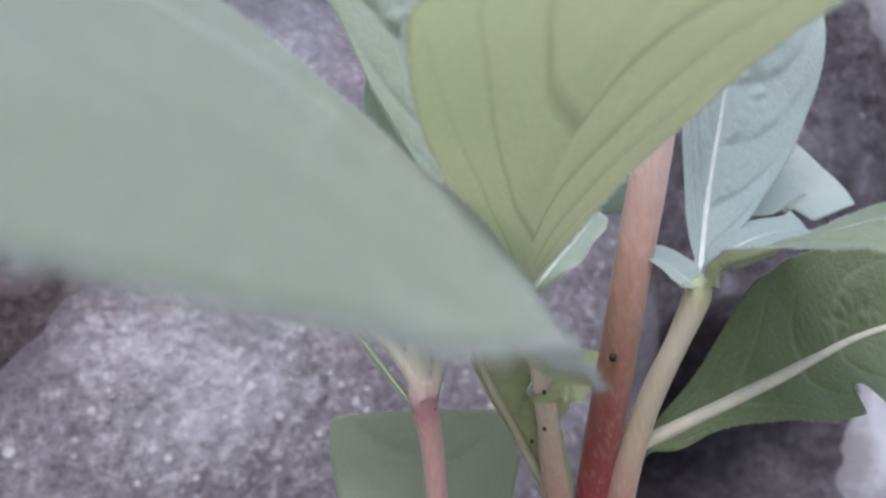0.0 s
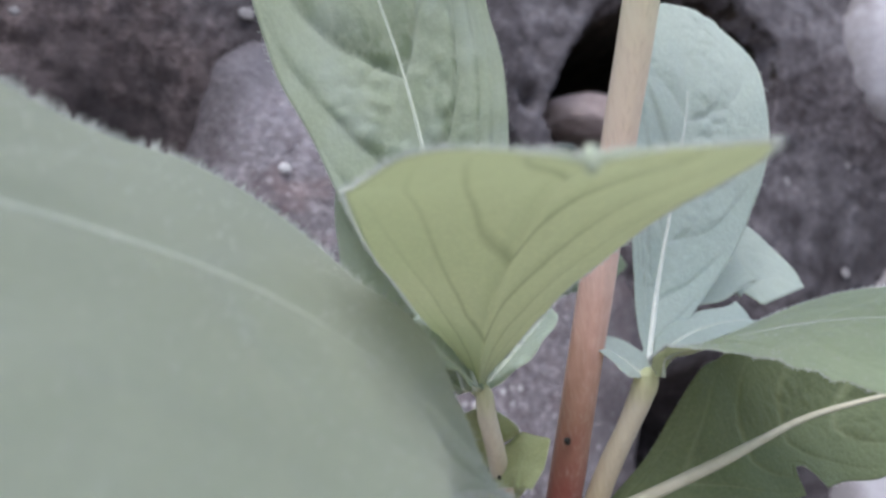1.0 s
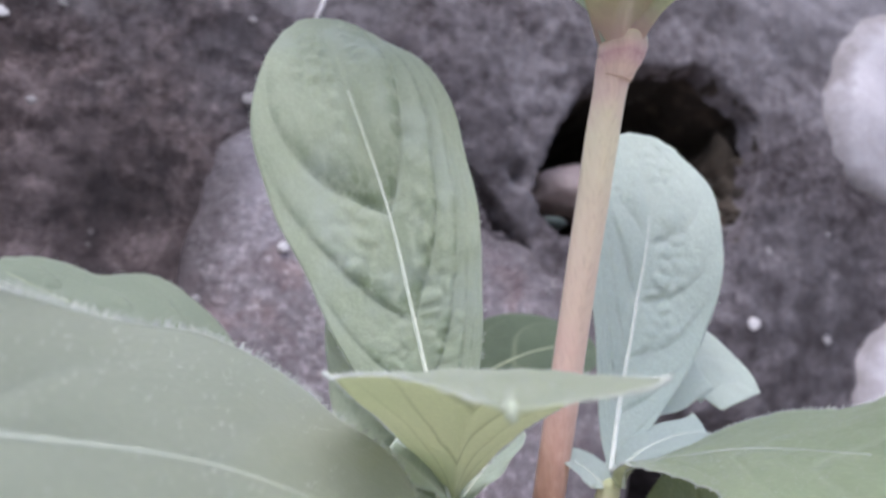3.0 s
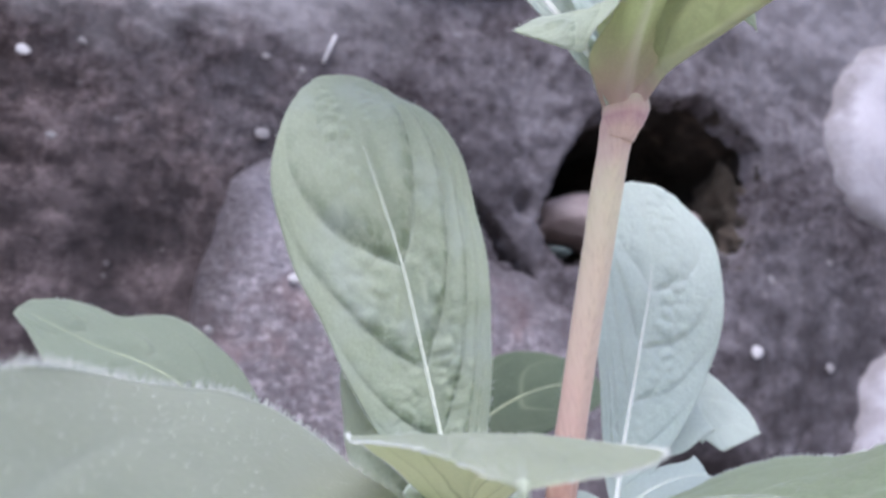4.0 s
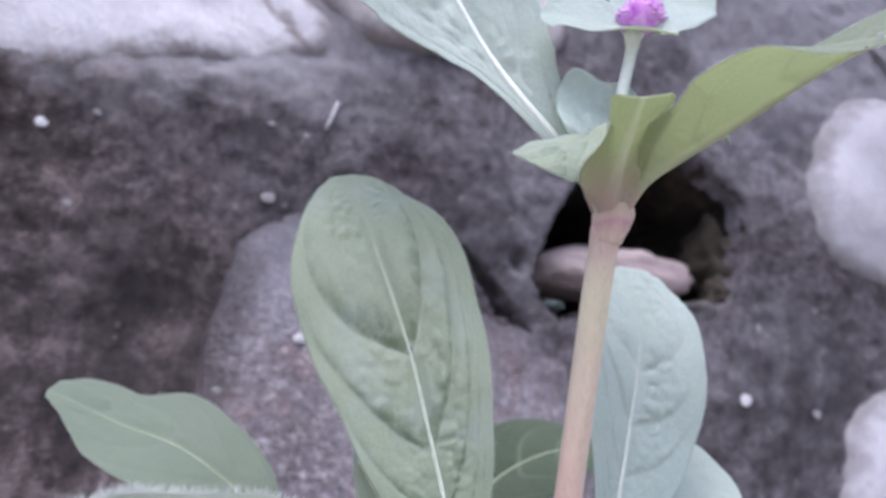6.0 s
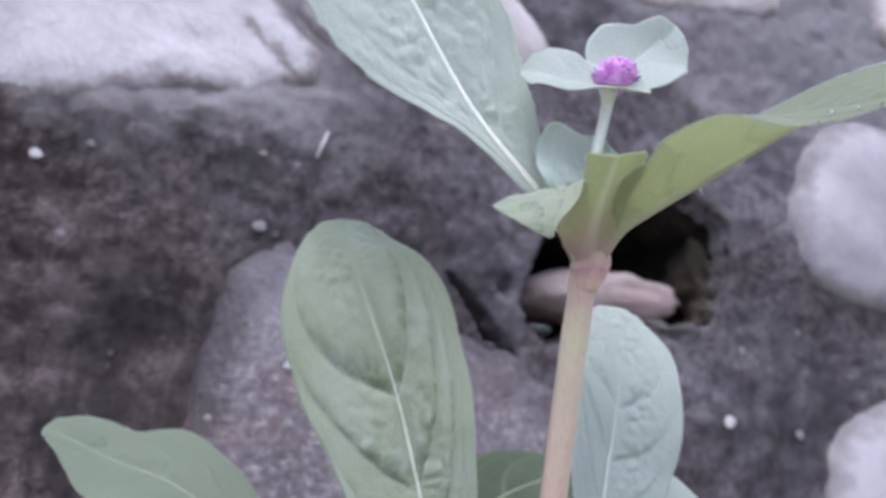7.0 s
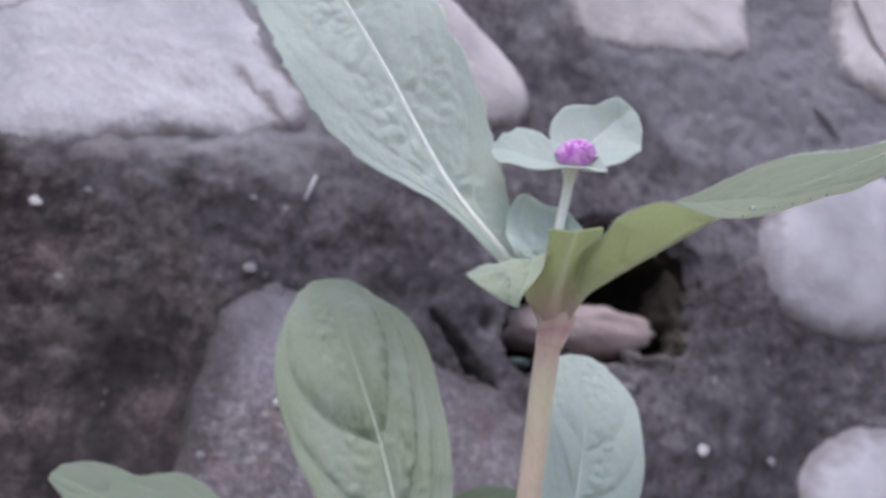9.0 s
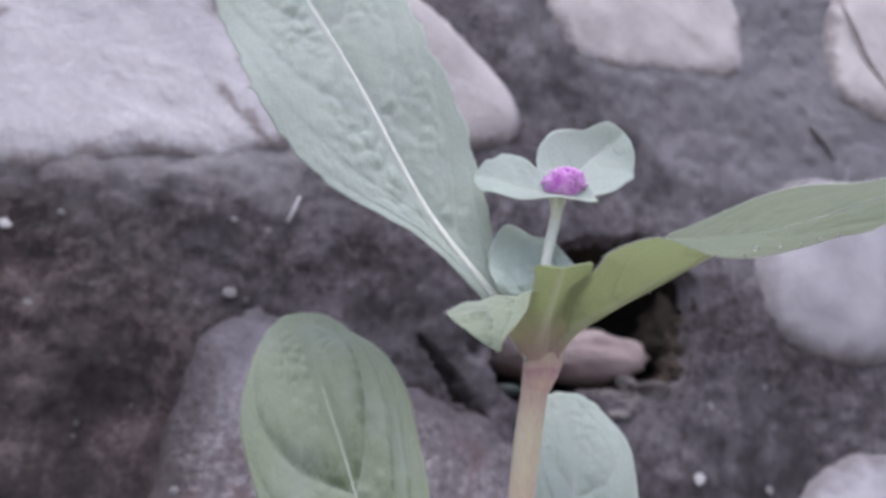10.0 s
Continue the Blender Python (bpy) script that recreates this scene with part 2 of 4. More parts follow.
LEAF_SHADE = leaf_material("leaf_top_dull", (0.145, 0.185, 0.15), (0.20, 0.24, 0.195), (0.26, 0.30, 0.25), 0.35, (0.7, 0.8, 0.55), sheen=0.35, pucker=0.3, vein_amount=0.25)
LEAF_FELT = leaf_material("leaf_top_hoary", (0.18, 0.215, 0.18), (0.26, 0.295, 0.255), (0.36, 0.40, 0.35), 0.47, (0.90, 0.95, 0.72), sheen=0.32, pucker=0.8, vein_amount=0.25)
LEAF_OLIVE = leaf_material("leaf_top_olive", (0.22, 0.25, 0.13), (0.34, 0.37, 0.21), (0.42, 0.45, 0.30), 0.35, (0.84, 0.90, 0.55), sheen=0.2, pucker=0.8, vein_amount=0.3)
# Own dark green, lowered further for the shade the leaf stands in.
LEAF_SHADED = leaf_material("leaf_top_shaded", (0.055, 0.08, 0.048), (0.095, 0.125, 0.075), (0.22, 0.26, 0.17), 0.12, (0.25, 0.33, 0.12), sheen=0.15, pucker=0.3, vein_amount=0.6)
LEAF_PALE = leaf_material("leaf_top_pale", (0.43, 0.51, 0.505), (0.56, 0.64, 0.635), (0.70, 0.76, 0.75), 0.38, (0.84, 0.92, 0.72), sheen=0.55, pucker=1.3)
LEAF_BLUE = leaf_material("leaf_top_bluish", (0.39, 0.46, 0.45), (0.51, 0.58, 0.57), (0.66, 0.72, 0.71), 0.38, (0.84, 0.92, 0.70), sheen=0.55, pucker=1.0)
LEAF_BRACT = leaf_material("bract_bluish", (0.40, 0.475, 0.47), (0.48, 0.55, 0.545), (0.60, 0.66, 0.65), 0.38, (0.84, 0.92, 0.70), sheen=0.5, pucker=0.0, vein_amount=0.25)
LEAF_DARK = leaf_material("leaf_top_old", (0.092, 0.118, 0.056), (0.158, 0.19, 0.098), (0.34, 0.38, 0.23), 0.14, (0.2, 0.3, 0.06), sheen=0.12)
LEAF_UNDER = leaf_material("leaf_underside", (0.49, 0.515, 0.335), (0.60, 0.62, 0.43), (0.29, 0.32, 0.17), 0.54, (0.92, 0.975, 0.72), sheen=0.12, vein_amount=0.8, pucker=0.0, thin=10.0)
SHEATH = leaf_material("leaf_base_blushed", (0.46, 0.51, 0.26), (0.54, 0.59, 0.33), (0.46, 0.48, 0.29), 0.42, (0.86, 0.95, 0.60), sheen=0.12, vein_amount=0.3, pucker=0.0, band=(0.76, 0.76, 0.62), blush=0.58)
ARCH_UNDER = leaf_material("leaf_underside_blushed", (0.36, 0.41, 0.22), (0.45, 0.495, 0.285), (0.30, 0.32, 0.17), 0.48, (0.85, 0.95, 0.60), sheen=0.12, vein_amount=0.5, pucker=0.0, band=(0.66, 0.67, 0.50), blush=0.17)
RIM = leaf_material("leaf_rim_pale", (0.42, 0.47, 0.38), (0.52, 0.57, 0.48), (0.5, 0.55, 0.45), 0.4, (0.9, 0.95, 0.75), vein_amount=0.0, pucker=0.0)
RIM_PALE = leaf_material("bract_rim", (0.62, 0.66, 0.63), (0.70, 0.74, 0.71), (0.7, 0.74, 0.7), 0.4, (0.9, 0.95, 0.85), vein_amount=0.0, pucker=0.0)
RIB = plain_material("midrib_pale", (0.50, 0.545, 0.46), (0.62, 0.66, 0.58), 0.5, 900.0, 0.2)
RIB_WHITE = plain_material("midrib_white", (0.68, 0.71, 0.66), (0.80, 0.82, 0.77), 0.45, 900.0, 0.2)
RIB_SOFT = plain_material("midrib_soft", (0.37, 0.41, 0.34), (0.45, 0.49, 0.42), 0.55, 900.0, 0.2)
RIB_STRAW = plain_material("midrib_straw", (0.50, 0.475, 0.36), (0.62, 0.59, 0.47), 0.5, 400.0, 0.2)
RIB_OLIVE = plain_material("midrib_olive", (0.34, 0.335, 0.22), (0.44, 0.43, 0.30), 0.55, 500.0, 0.2)
RIB_GREEN = plain_material("midrib_green", (0.30, 0.345, 0.22), (0.39, 0.43, 0.29), 0.5, 900.0, 0.2)
HAIR = plain_material("leaf_hair", (0.48, 0.52, 0.48), (0.58, 0.61, 0.57), 0.5, 900.0)
STEM = stem_material("stem_bark", [(0.0, (0.20, 0.02, 0.025)), (0.29, (0.25, 0.022, 0.03)), (0.36, (0.21, 0.05, 0.04)), (0.46, (0.30, 0.16, 0.11)), (0.56, (0.58, 0.36, 0.29)), (0.62, (0.70, 0.48, 0.41)),
                                  (0.74, (0.72, 0.57, 0.45)), (0.86, (0.74, 0.66, 0.48)), (0.905, (0.70, 0.55, 0.46)), (0.94, (0.63, 0.44, 0.41)), (1.0, (0.60, 0.52, 0.36))], 0.10, 0.2575)
BRANCH = stem_material("branch_bark", [(0.0, (0.42, 0.24, 0.18)), (0.35, (0.44, 0.37, 0.26)), (0.7, (0.56, 0.51, 0.40)), (0.80, (0.50, 0.49, 0.31)), (0.90, (0.43, 0.47, 0.25)), (1.0, (0.42, 0.47, 0.25))], 0.146, 0.185)
BACK_BARK = stem_material("back_bark", [(0.0, (0.38, 0.16, 0.14)), (0.6, (0.46, 0.27, 0.235)), (0.84, (0.50, 0.30, 0.27)), (0.88, (0.42, 0.20, 0.23)), (0.905, (0.42, 0.21, 0.24)), (0.93, (0.58, 0.44, 0.38)), (1.0, (0.55, 0.54, 0.40))], 0.10, 0.17)
CUP = stem_material("leaf_base_cup", [(0.0, (0.68, 0.50, 0.43)), (0.09, (0.60, 0.40, 0.39)), (0.19, (0.52, 0.32, 0.33)), (0.25, (0.60, 0.41, 0.39)), (0.36, (0.58, 0.45, 0.37)), (0.50, (0.53, 0.48, 0.34)), (1.0, (0.52, 0.55, 0.31))], 0.2455, 0.2565)
PETAL = plain_material("petal_purple", (0.56, 0.14, 0.62), (0.92, 0.56, 0.93), 0.45, 500.0, 0.2)
ROOT = plain_material("root_brown", (0.075, 0.045, 0.045), (0.13, 0.085, 0.08), 0.7)
SPECK = plain_material("dark_speck", (0.010, 0.009, 0.008), (0.02, 0.018, 0.015), 0.5)
def mortar_material():
    """Old lime mortar: grey-violet and blue-grey patches, near-black spots that partly paint in the shade of hollows,
    pale grit; brown earth washed over its lower left, lime under the stones.
    """
    m, nt, bsdf = mat_base("old_mortar", 0.9)
    pos = nt.nodes.new("ShaderNodeNewGeometry").outputs["Position"]
    sep = nt.nodes.new("ShaderNodeSeparateXYZ")
    nt.links.new(pos, sep.inputs[0])
    x, z = sep.outputs[0], sep.outputs[2]
    big, mid, fine = tex(nt, pos, 15.0, 4.0, 0.55), tex(nt, pos, 52.0, 6.0, 0.68), tex(nt, pos, 210.0, 5.0, 0.72)
    val = op(nt, "ADD", op(nt, "MULTIPLY", big, 0.30), op(nt, "ADD", op(nt, "MULTIPLY", mid, 0.34), op(nt, "MULTIPLY", fine, 0.36)))
    col = ramp(nt, val, [(0.40, (0.018, 0.0135, 0.0155)), (0.46, (0.048, 0.040, 0.0455)), (0.53, (0.099, 0.088, 0.099)), (0.60, (0.168, 0.155, 0.172))])
    hue = op(nt, "MULTIPLY", op(nt, "SUBTRACT", tex(nt, pos, 11.0, 3.0, 0.5), 0.45, True), 4.0, True)
    col = mix(nt, op(nt, "MULTIPLY", hue, 0.30), col, (0.125, 0.124, 0.145))
    edge = op(nt, "ADD", op(nt, "ADD", op(nt, "MULTIPLY", x, -9.0), op(nt, "MULTIPLY", op(nt, "SUBTRACT", 0.30, z), 9.0)), op(nt, "MULTIPLY", op(nt, "SUBTRACT", mid, 0.5), 2.6))
    edge = op(nt, "ADD", edge, 0.70, True)
    dirt = ramp(nt, val, [(0.41, (0.010, 0.0065, 0.0068)), (0.475, (0.032, 0.0215, 0.0215)), (0.53, (0.078, 0.057, 0.0585)), (0.59, (0.158, 0.124, 0.128))])
    col = mix(nt, op(nt, "MULTIPLY", edge, 0.85), col, dirt)
    lime = op(nt, "MULTIPLY", op(nt, "SUBTRACT", z, 0.338), 32.0)
    lime = op(nt, "ADD", lime, op(nt, "MULTIPLY", op(nt, "SUBTRACT", tex(nt, pos, 34.0, 6.0, 0.65), 0.5), 2.6), True)
    lime = op(nt, "MULTIPLY", lime, op(nt, "SUBTRACT", 1.0, op(nt, "MULTIPLY", op(nt, "SUBTRACT", x, 0.03), 14.0, True), True))
    col = mix(nt, op(nt, "MULTIPLY", lime, 0.62), col, (0.34, 0.325, 0.35))
    wash = op(nt, "ADD", op(nt, "MULTIPLY", op(nt, "SUBTRACT", z, 0.378), 8.0), op(nt, "MULTIPLY", op(nt, "SUBTRACT", x, 0.27), 4.0))
    wash = op(nt, "ADD", wash, op(nt, "MULTIPLY", op(nt, "SUBTRACT", tex(nt, pos, 24.0, 5.0, 0.6), 0.5), 2.4), True)
    col = mix(nt, op(nt, "MULTIPLY", wash, 0.64), col, (0.25, 0.24, 0.268))
    # Dark spots; the first and last paint the shade of the two hollows.
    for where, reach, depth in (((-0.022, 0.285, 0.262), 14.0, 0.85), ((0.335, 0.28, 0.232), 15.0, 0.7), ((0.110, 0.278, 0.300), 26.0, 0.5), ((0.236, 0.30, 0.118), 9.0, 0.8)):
        dark_spot = nt.nodes.new("ShaderNodeVectorMath")
        dark_spot.operation = "DISTANCE"
        nt.links.new(pos, dark_spot.inputs[0])
        dark_spot.inputs[1].default_value = where
        d = op(nt, "ADD", op(nt, "SUBTRACT", 1.0, op(nt, "MULTIPLY", dark_spot.outputs["Value"], reach)), op(nt, "MULTIPLY", op(nt, "SUBTRACT", tex(nt, pos, 45.0, 6.0, 0.68), 0.5), 2.8), True)
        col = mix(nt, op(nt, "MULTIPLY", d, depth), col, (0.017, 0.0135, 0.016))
    grit = nt.nodes.new("ShaderNodeTexVoronoi")
    grit.inputs["Scale"].default_value = 150.0
    nt.links.new(pos, grit.inputs["Vector"])
    pick = nt.nodes.new("ShaderNodeSeparateXYZ")
    nt.links.new(grit.outputs["Color"], pick.inputs[0])
    dot = op(nt, "MULTIPLY", op(nt, "MULTIPLY", op(nt, "SUBTRACT", 0.26, grit.outputs["Distance"], True), 6.0, True), op(nt, "GREATER_THAN", pick.outputs[0], 0.94))
    col = mix(nt, op(nt, "MULTIPLY", dot, 0.35), col, (0.30, 0.275, 0.285))
    nt.links.new(col, bsdf.inputs["Base Color"])
    bump(nt, bsdf, op(nt, "ADD", op(nt, "MULTIPLY", mid, 2.0), op(nt, "ADD", op(nt, "MULTIPLY", fine, 1.2), op(nt, "MULTIPLY", dot, 0.3))), 0.7, 0.0018)
    return m


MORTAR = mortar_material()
STONE_PALE = rock_material("pale_stone", (0.40, 0.387, 0.43), (0.655, 0.632, 0.67), (0.74, 0.72, 0.755), (0.36, 0.33, 0.335), 0.8, 240.0, (0.415, 0.39, 0.42), 0.8, lapped=0.65, relief=0.45, lap=(0.20, 0.17, 0.175), seams=((14, 404, 44, 378, 3.6), (-82, 410, -68, 420, 1.5)))
STONE_ROSE = rock_material("rosy_stone", (0.38, 0.35, 0.365), (0.57, 0.53, 0.545), (0.63, 0.60, 0.615), (0.26, 0.22, 0.225), 0.8, 240.0, (0.33, 0.27, 0.265), 0.7, lapped=0.7, relief=0.4, lap=(0.15, 0.13, 0.137))
STONE_GREY = rock_material("grey_stone", (0.325, 0.316, 0.35), (0.43, 0.415, 0.455), (0.51, 0.49, 0.53), (0.29, 0.27, 0.28), 0.8, 240.0, (0.31, 0.28, 0.285), 0.6, lapped=0.95, relief=0.3, lap=(0.15, 0.135, 0.14))
STONE_LILAC = rock_material("lilac_stone", (0.125, 0.110, 0.123), (0.258, 0.234, 0.26), (0.44, 0.40, 0.43), (0.08, 0.064, 0.072), 0.6, 300.0, (0.165, 0.118, 0.13), 0.8, sparkle=0.62, lapped=1.7, relief=0.8, lap=(0.060, 0.051, 0.057), chalk=(0.012, 0.270, 0.166))
RUBBLE = rock_material("pale_rubble", (0.10, 0.09, 0.095), (0.23, 0.21, 0.215), (0.30, 0.28, 0.29), (0.04, 0.034, 0.034), 0.9, 220.0)
# Colour a little above the lining's, for the lit right side inside.
EARTH = rock_material("lit_earth", (0.020, 0.0155, 0.0115), (0.044, 0.035, 0.026), (0.06, 0.05, 0.038), (0.02, 0.016, 0.012), 0.9, 220.0)
STONE_PINK = rock_material("pink_stone", (0.33, 0.255, 0.255), (0.44, 0.365, 0.365), (0.46, 0.40, 0.40), (0.16, 0.11, 0.105), 0.8)
# Never in view; paled so the ground bounces light onto leaf undersides.
SOIL = rock_material("pale_bounce_soil", (0.26, 0.235, 0.21), (0.36, 0.33, 0.30), (0.44, 0.41, 0.38), (0.16, 0.14, 0.12), 0.95, 120.0)
# Near-black: the shade inside the drain hole is put into the colour.
HOLE_SHADE = rock_material("hole_shade_earth", (0.012, 0.010, 0.009), (0.032, 0.026, 0.021), (0.045, 0.037, 0.03), (0.007, 0.006, 0.005), 0.95, 220.0)
CHALK = plain_material("white_speck", (0.42, 0.41, 0.43), (0.54, 0.53, 0.55), 0.8, 500.0)
CHALK_DULL = plain_material("dull_speck", (0.17, 0.16, 0.17), (0.25, 0.24, 0.25), 0.8, 500.0)
TEAL = plain_material("teal_pebble", (0.03, 0.043, 0.042), (0.10, 0.13, 0.128), 0.3, 500.0)


# ---- builders ----
def part(name, bm, material, parent, label=""):
    """Links a bmesh, or a ready mesh, as one smooth mesh object under its thing."""
    me = bm
    if isinstance(bm, bmesh.types.BMesh):
        me = bpy.data.meshes.new(name)
        bm.to_mesh(me)
        bm.free()
    for mt in (material if isinstance(material, (list, tuple)) else [material]):
        me.materials.append(mt)
    me.polygons.foreach_set("use_smooth", [True] * len(me.polygons))
    ob = new(name, me)
    if parent is not None:
        ob.parent = parent
        ob.matrix_parent_inverse = parent.matrix_world.inverted()
    if label:
        ob["label"] = label
    return ob


def thing(name, at, label, category, **more):
    ob = new(name)
    ob.empty_display_size = 0.01
    ob.matrix_world = pose(*[c * MM for c in at])
    return tagged(ob, label, category, **more)


def spline(points, n):
    """Catmull-Rom through the points, n samples."""
    p = [np.array(q, float) for q in points]
    p = [2 * p[0] - p[1]] + p + [2 * p[-1] - p[-2]]
    out = []
    for s in np.linspace(0, len(p) - 3 - 1e-9, n):
        i = int(s)
        f = s - i
        a, b, c, d = p[i:i + 4]
        out.append(0.5 * (2 * b + (c - a) * f + (2 * a - 5 * b + 4 * c - d) * f * f + (3 * b - a - 3 * c + d) * f ** 3))
    return np.array(out)


STATIONS = np.array((0, 0.06, 0.14, 0.25, 0.37, 0.5, 0.62, 0.74, 0.84, 0.92, 0.97, 1.0))


def hermite(k, y, s):
    """A smooth curve through the values y at the stations k."""
    k, y = np.array(k, float), np.array(y, float)
    m = np.gradient(y, k)
    i = np.clip(np.searchsorted(k, s) - 1, 0, len(k) - 2)
    h = k[i + 1] - k[i]
    u = (s - k[i]) / h
    return (1 + 2 * u) * (1 - u) ** 2 * y[i] + u * (1 - u) ** 2 * h * m[i] + u * u * (3 - 2 * u) * y[i + 1] + u * u * (u - 1) * h * m[i + 1]


def unit(v):
    return v / max(np.linalg.norm(v), 1e-9)


def tube(points, radii, n=40, seg=14, ridge=0.0, seed=0.0):
    """A round shoot along a spline, millimetres in, metres out, with fine lengthwise ridges and slight unevenness."""
    path, rad = spline(points, n), np.interp(np.linspace(0, 1, n), np.linspace(0, 1, len(radii)), radii)
    bm = bmesh.new()
    rings, side = [], None
    for i in range(n):
        t = unit(path[min(i + 1, n - 1)] - path[max(i - 1, 0)])
        if side is None:
            side = unit(np.cross(t, (0.3, 0.8, 0.1)))
        side = unit(side - t * (side @ t))
        up = np.cross(t, side)
        ring = []
        for k in range(seg):
            a = 2 * math.pi * k / seg
            w = 1 + ridge * math.sin(a * 5) + 0.05 * noise.noise((i * 0.25, math.cos(a) + seed, math.sin(a)))
            ring.append(bm.verts.new((path[i] + rad[i] * w * (math.cos(a) * side + math.sin(a) * up)) * MM))
        rings.append(ring)
    for a, b in zip(rings, rings[1:]):
        for k in range(seg):
            bm.faces.new((a[k], a[(k + 1) % seg], b[(k + 1) % seg], b[k]))
    bm.faces.new(rings[0][::-1])
    bm.faces.new(rings[-1])
    bmesh.ops.recalc_face_normals(bm, faces=bm.faces)
    return bm


def needles(roots, ways, lengths, radius):
    """Many thin three-sided hairs as one mesh; millimetres in."""
    verts, faces = [], []
    for p, w, l in zip(roots, ways, lengths):
        w = unit(w)
        a = unit(np.cross(w, (0.31, 0.52, 0.79)))
        b = np.cross(w, a)
        k = len(verts)
        for j in range(3):
            an = 2.1 * j
            verts.append((p + radius * (math.cos(an) * a + math.sin(an) * b)) * MM)
        verts.append((p + w * l) * MM)
        faces += [(k, k + 1, k + 3), (k + 1, k + 2, k + 3), (k + 2, k, k + 3)]
    me = bpy.data.meshes.new("hairs")
    me.from_pydata([tuple(v) for v in verts], [], faces)
    return me


def leaf(parent, mids, normals, width, a=0.8, b=0.5, fold=(12, 6), cup=0.0, wave=0.5, waves=2.5, quilt=0.35, veins=5.0, slant=2.0,
         asym=(1.0, 1.0), b2=None, mats=None, rib=(0.8, 0.2), rib_mat=None, hairs=0, seed=0.0, thick=0.3, bites=(), name="leaf", label="", petiole=1.2, keel=0.0, nu=64, nv=28, hair_len=1.1, rib_end=0.97, hair_thick=0.035, clasp=(0.0, 0.4), downy=0.5, rim=None, sides=None, swell=0.0, blister=0.0, lane0=0.0, last=99, stagger=0.22, teeth=0.0, arc=(0.30, 3.5)):
    """A leaf from its midrib, the way its upper face looks along it, and its width; with fold, waves, sunken side veins, a rim,
    a raised midrib and a fringe of hairs. sides: the half-widths of both sides at the stations STATIONS, in place of width, a and b;
    slant may differ for the two sides; arc: how straight the veins set out and how fast they bend to the tip; lane0 shifts the veins, last is the last vein; swell: how much the middle lanes between the veins bulge; blister: small bulges between the finest veins. Millimetres and degrees."""
    rng = random.Random(int(seed * 10) + 7)
    path = spline(mids, nu + 1)
    tang = np.gradient(path, axis=0)
    nn = np.array([[np.interp(x, np.linspace(0, 1, len(normals)), [q[j] for q in normals]) for j in range(3)] for x in np.linspace(0, 1, nu + 1)])
    length = np.linalg.norm(np.diff(path, axis=0), axis=1).sum()
    pk = a / (a + b)
    top = pk ** a * (1 - pk) ** b
    bb = b if b2 is None else b2
    top2 = (a / (a + bb)) ** a * (bb / (a + bb)) ** bb
    verts, grid, under, uv1, uv2, edge_pts, face_pts, lanes = [], [], [], [], [], [], [], []
    spread = [hermite(STATIONS, side, np.linspace(0, 1, nu + 1)) for side in sides] if sides else None
    for i in range(nu + 1):
        s = i / nu
        t = unit(tang[i])
        n = unit(nn[i] - t * (nn[i] @ t))
        across = np.cross(t, n)
        w = width / 2 * (max(s, 1e-6) ** a * max(1 - s, 0.0) ** b) / top
        w2 = width / 2 * (max(s, 1e-6) ** a * max(1 - s, 0.0) ** bb) / top2
        if sides:
            w, w2 = spread[0][i], spread[1][i]
            if s > 0.97:
                tip = 1 - ((s - 0.97) / 0.03) ** 2
                w, w2 = [side[-1] + (side[-2] - side[-1]) * math.sqrt(max(tip, 0)) for side in sides]
        w, w2 = max(w, petiole * (1 - s) ** 6, 0.12), max(w2, petiole * (1 - s) ** 6, 0.12)
        widths = (w, w2)
        fo = radians(np.interp(s, np.linspace(0, 1, len(fold)), fold))
        row_t, row_b = [], []
        for j in range(nv + 1):
            v = -1 + 2 * j / nv
            sd = asym[0] if v < 0 else asym[1]
            w = widths[0] if v < 0 else widths[1]
            edge = 1 + 0.035 * noise.noise((s * 9, seed + (3 if v < 0 else 9), 0.3)) * abs(v)
            if teeth:
                edge += teeth * abs(v) ** 3 * (abs((s * 17 + 0.6 * noise.noise((s * 20, v, seed))) % 1.0 - 0.35) - 0.3)
            for bs, bv, br, bd in bites:
                gap = abs(s - bs) / br
                if v * bv > 0 and gap < 1:
                    edge *= 1 - bd * (1 - gap * gap) * abs(v)
            d = v * w * sd * edge
            h = abs(d) * math.sin(fo) + cup * w * v * v
            h += wave * v * v * math.sin(6.283 * (waves * s) + seed * 2.1 + (1.3 if v > 0 else 0)) * min(1, w / 5)
            steep = slant if isinstance(slant, (int, float)) else slant[0 if v < 0 else 1]
            c = lane0 + s * veins - steep * (arc[0] * abs(v) + (1 - arc[0]) * abs(v) ** arc[1]) + 0.18 * noise.noise((s * 3, v * 2, seed)) + (stagger if v > 0 else 0.0) * min(1, abs(v) * 4)
            g = c - math.floor(c)
            if c > last:
                g = min(0.98, (c - last) / (0.42 * veins))
            fade = min(1, w / 6) * (1 - abs(v) ** 1.8)
            mid_fade = 1 - math.exp(-((d / 1.6) ** 2))
            lane = (1 - math.exp(-g / 0.09)) * (1 - g) ** 0.6 * 1.5
            h += quilt * fade * mid_fade * (1 + swell * math.exp(-(((s - 0.66) / 0.17) ** 2))) * (lane - 0.6)
            h += quilt * fade * mid_fade * (0.45 * noise.noise((d * 0.2 + seed, s * length * 0.2, seed)) + 0.12 * noise.noise((d * 0.75 + seed, s * length * 0.75, seed)))
            if blister:
                near = noise.voronoi(Vector((d * 0.30 + seed + 0.35 * noise.noise((d * 0.3, s * length * 0.3, 3)), s * length * 0.36, seed)))[0]
                h += blister * fade * mid_fade * (min(near[1] - near[0], 0.35) / 0.35 - 0.5) * (0.55 + 1.0 * noise.noise((d * 0.11, s * length * 0.07, seed + 4)))
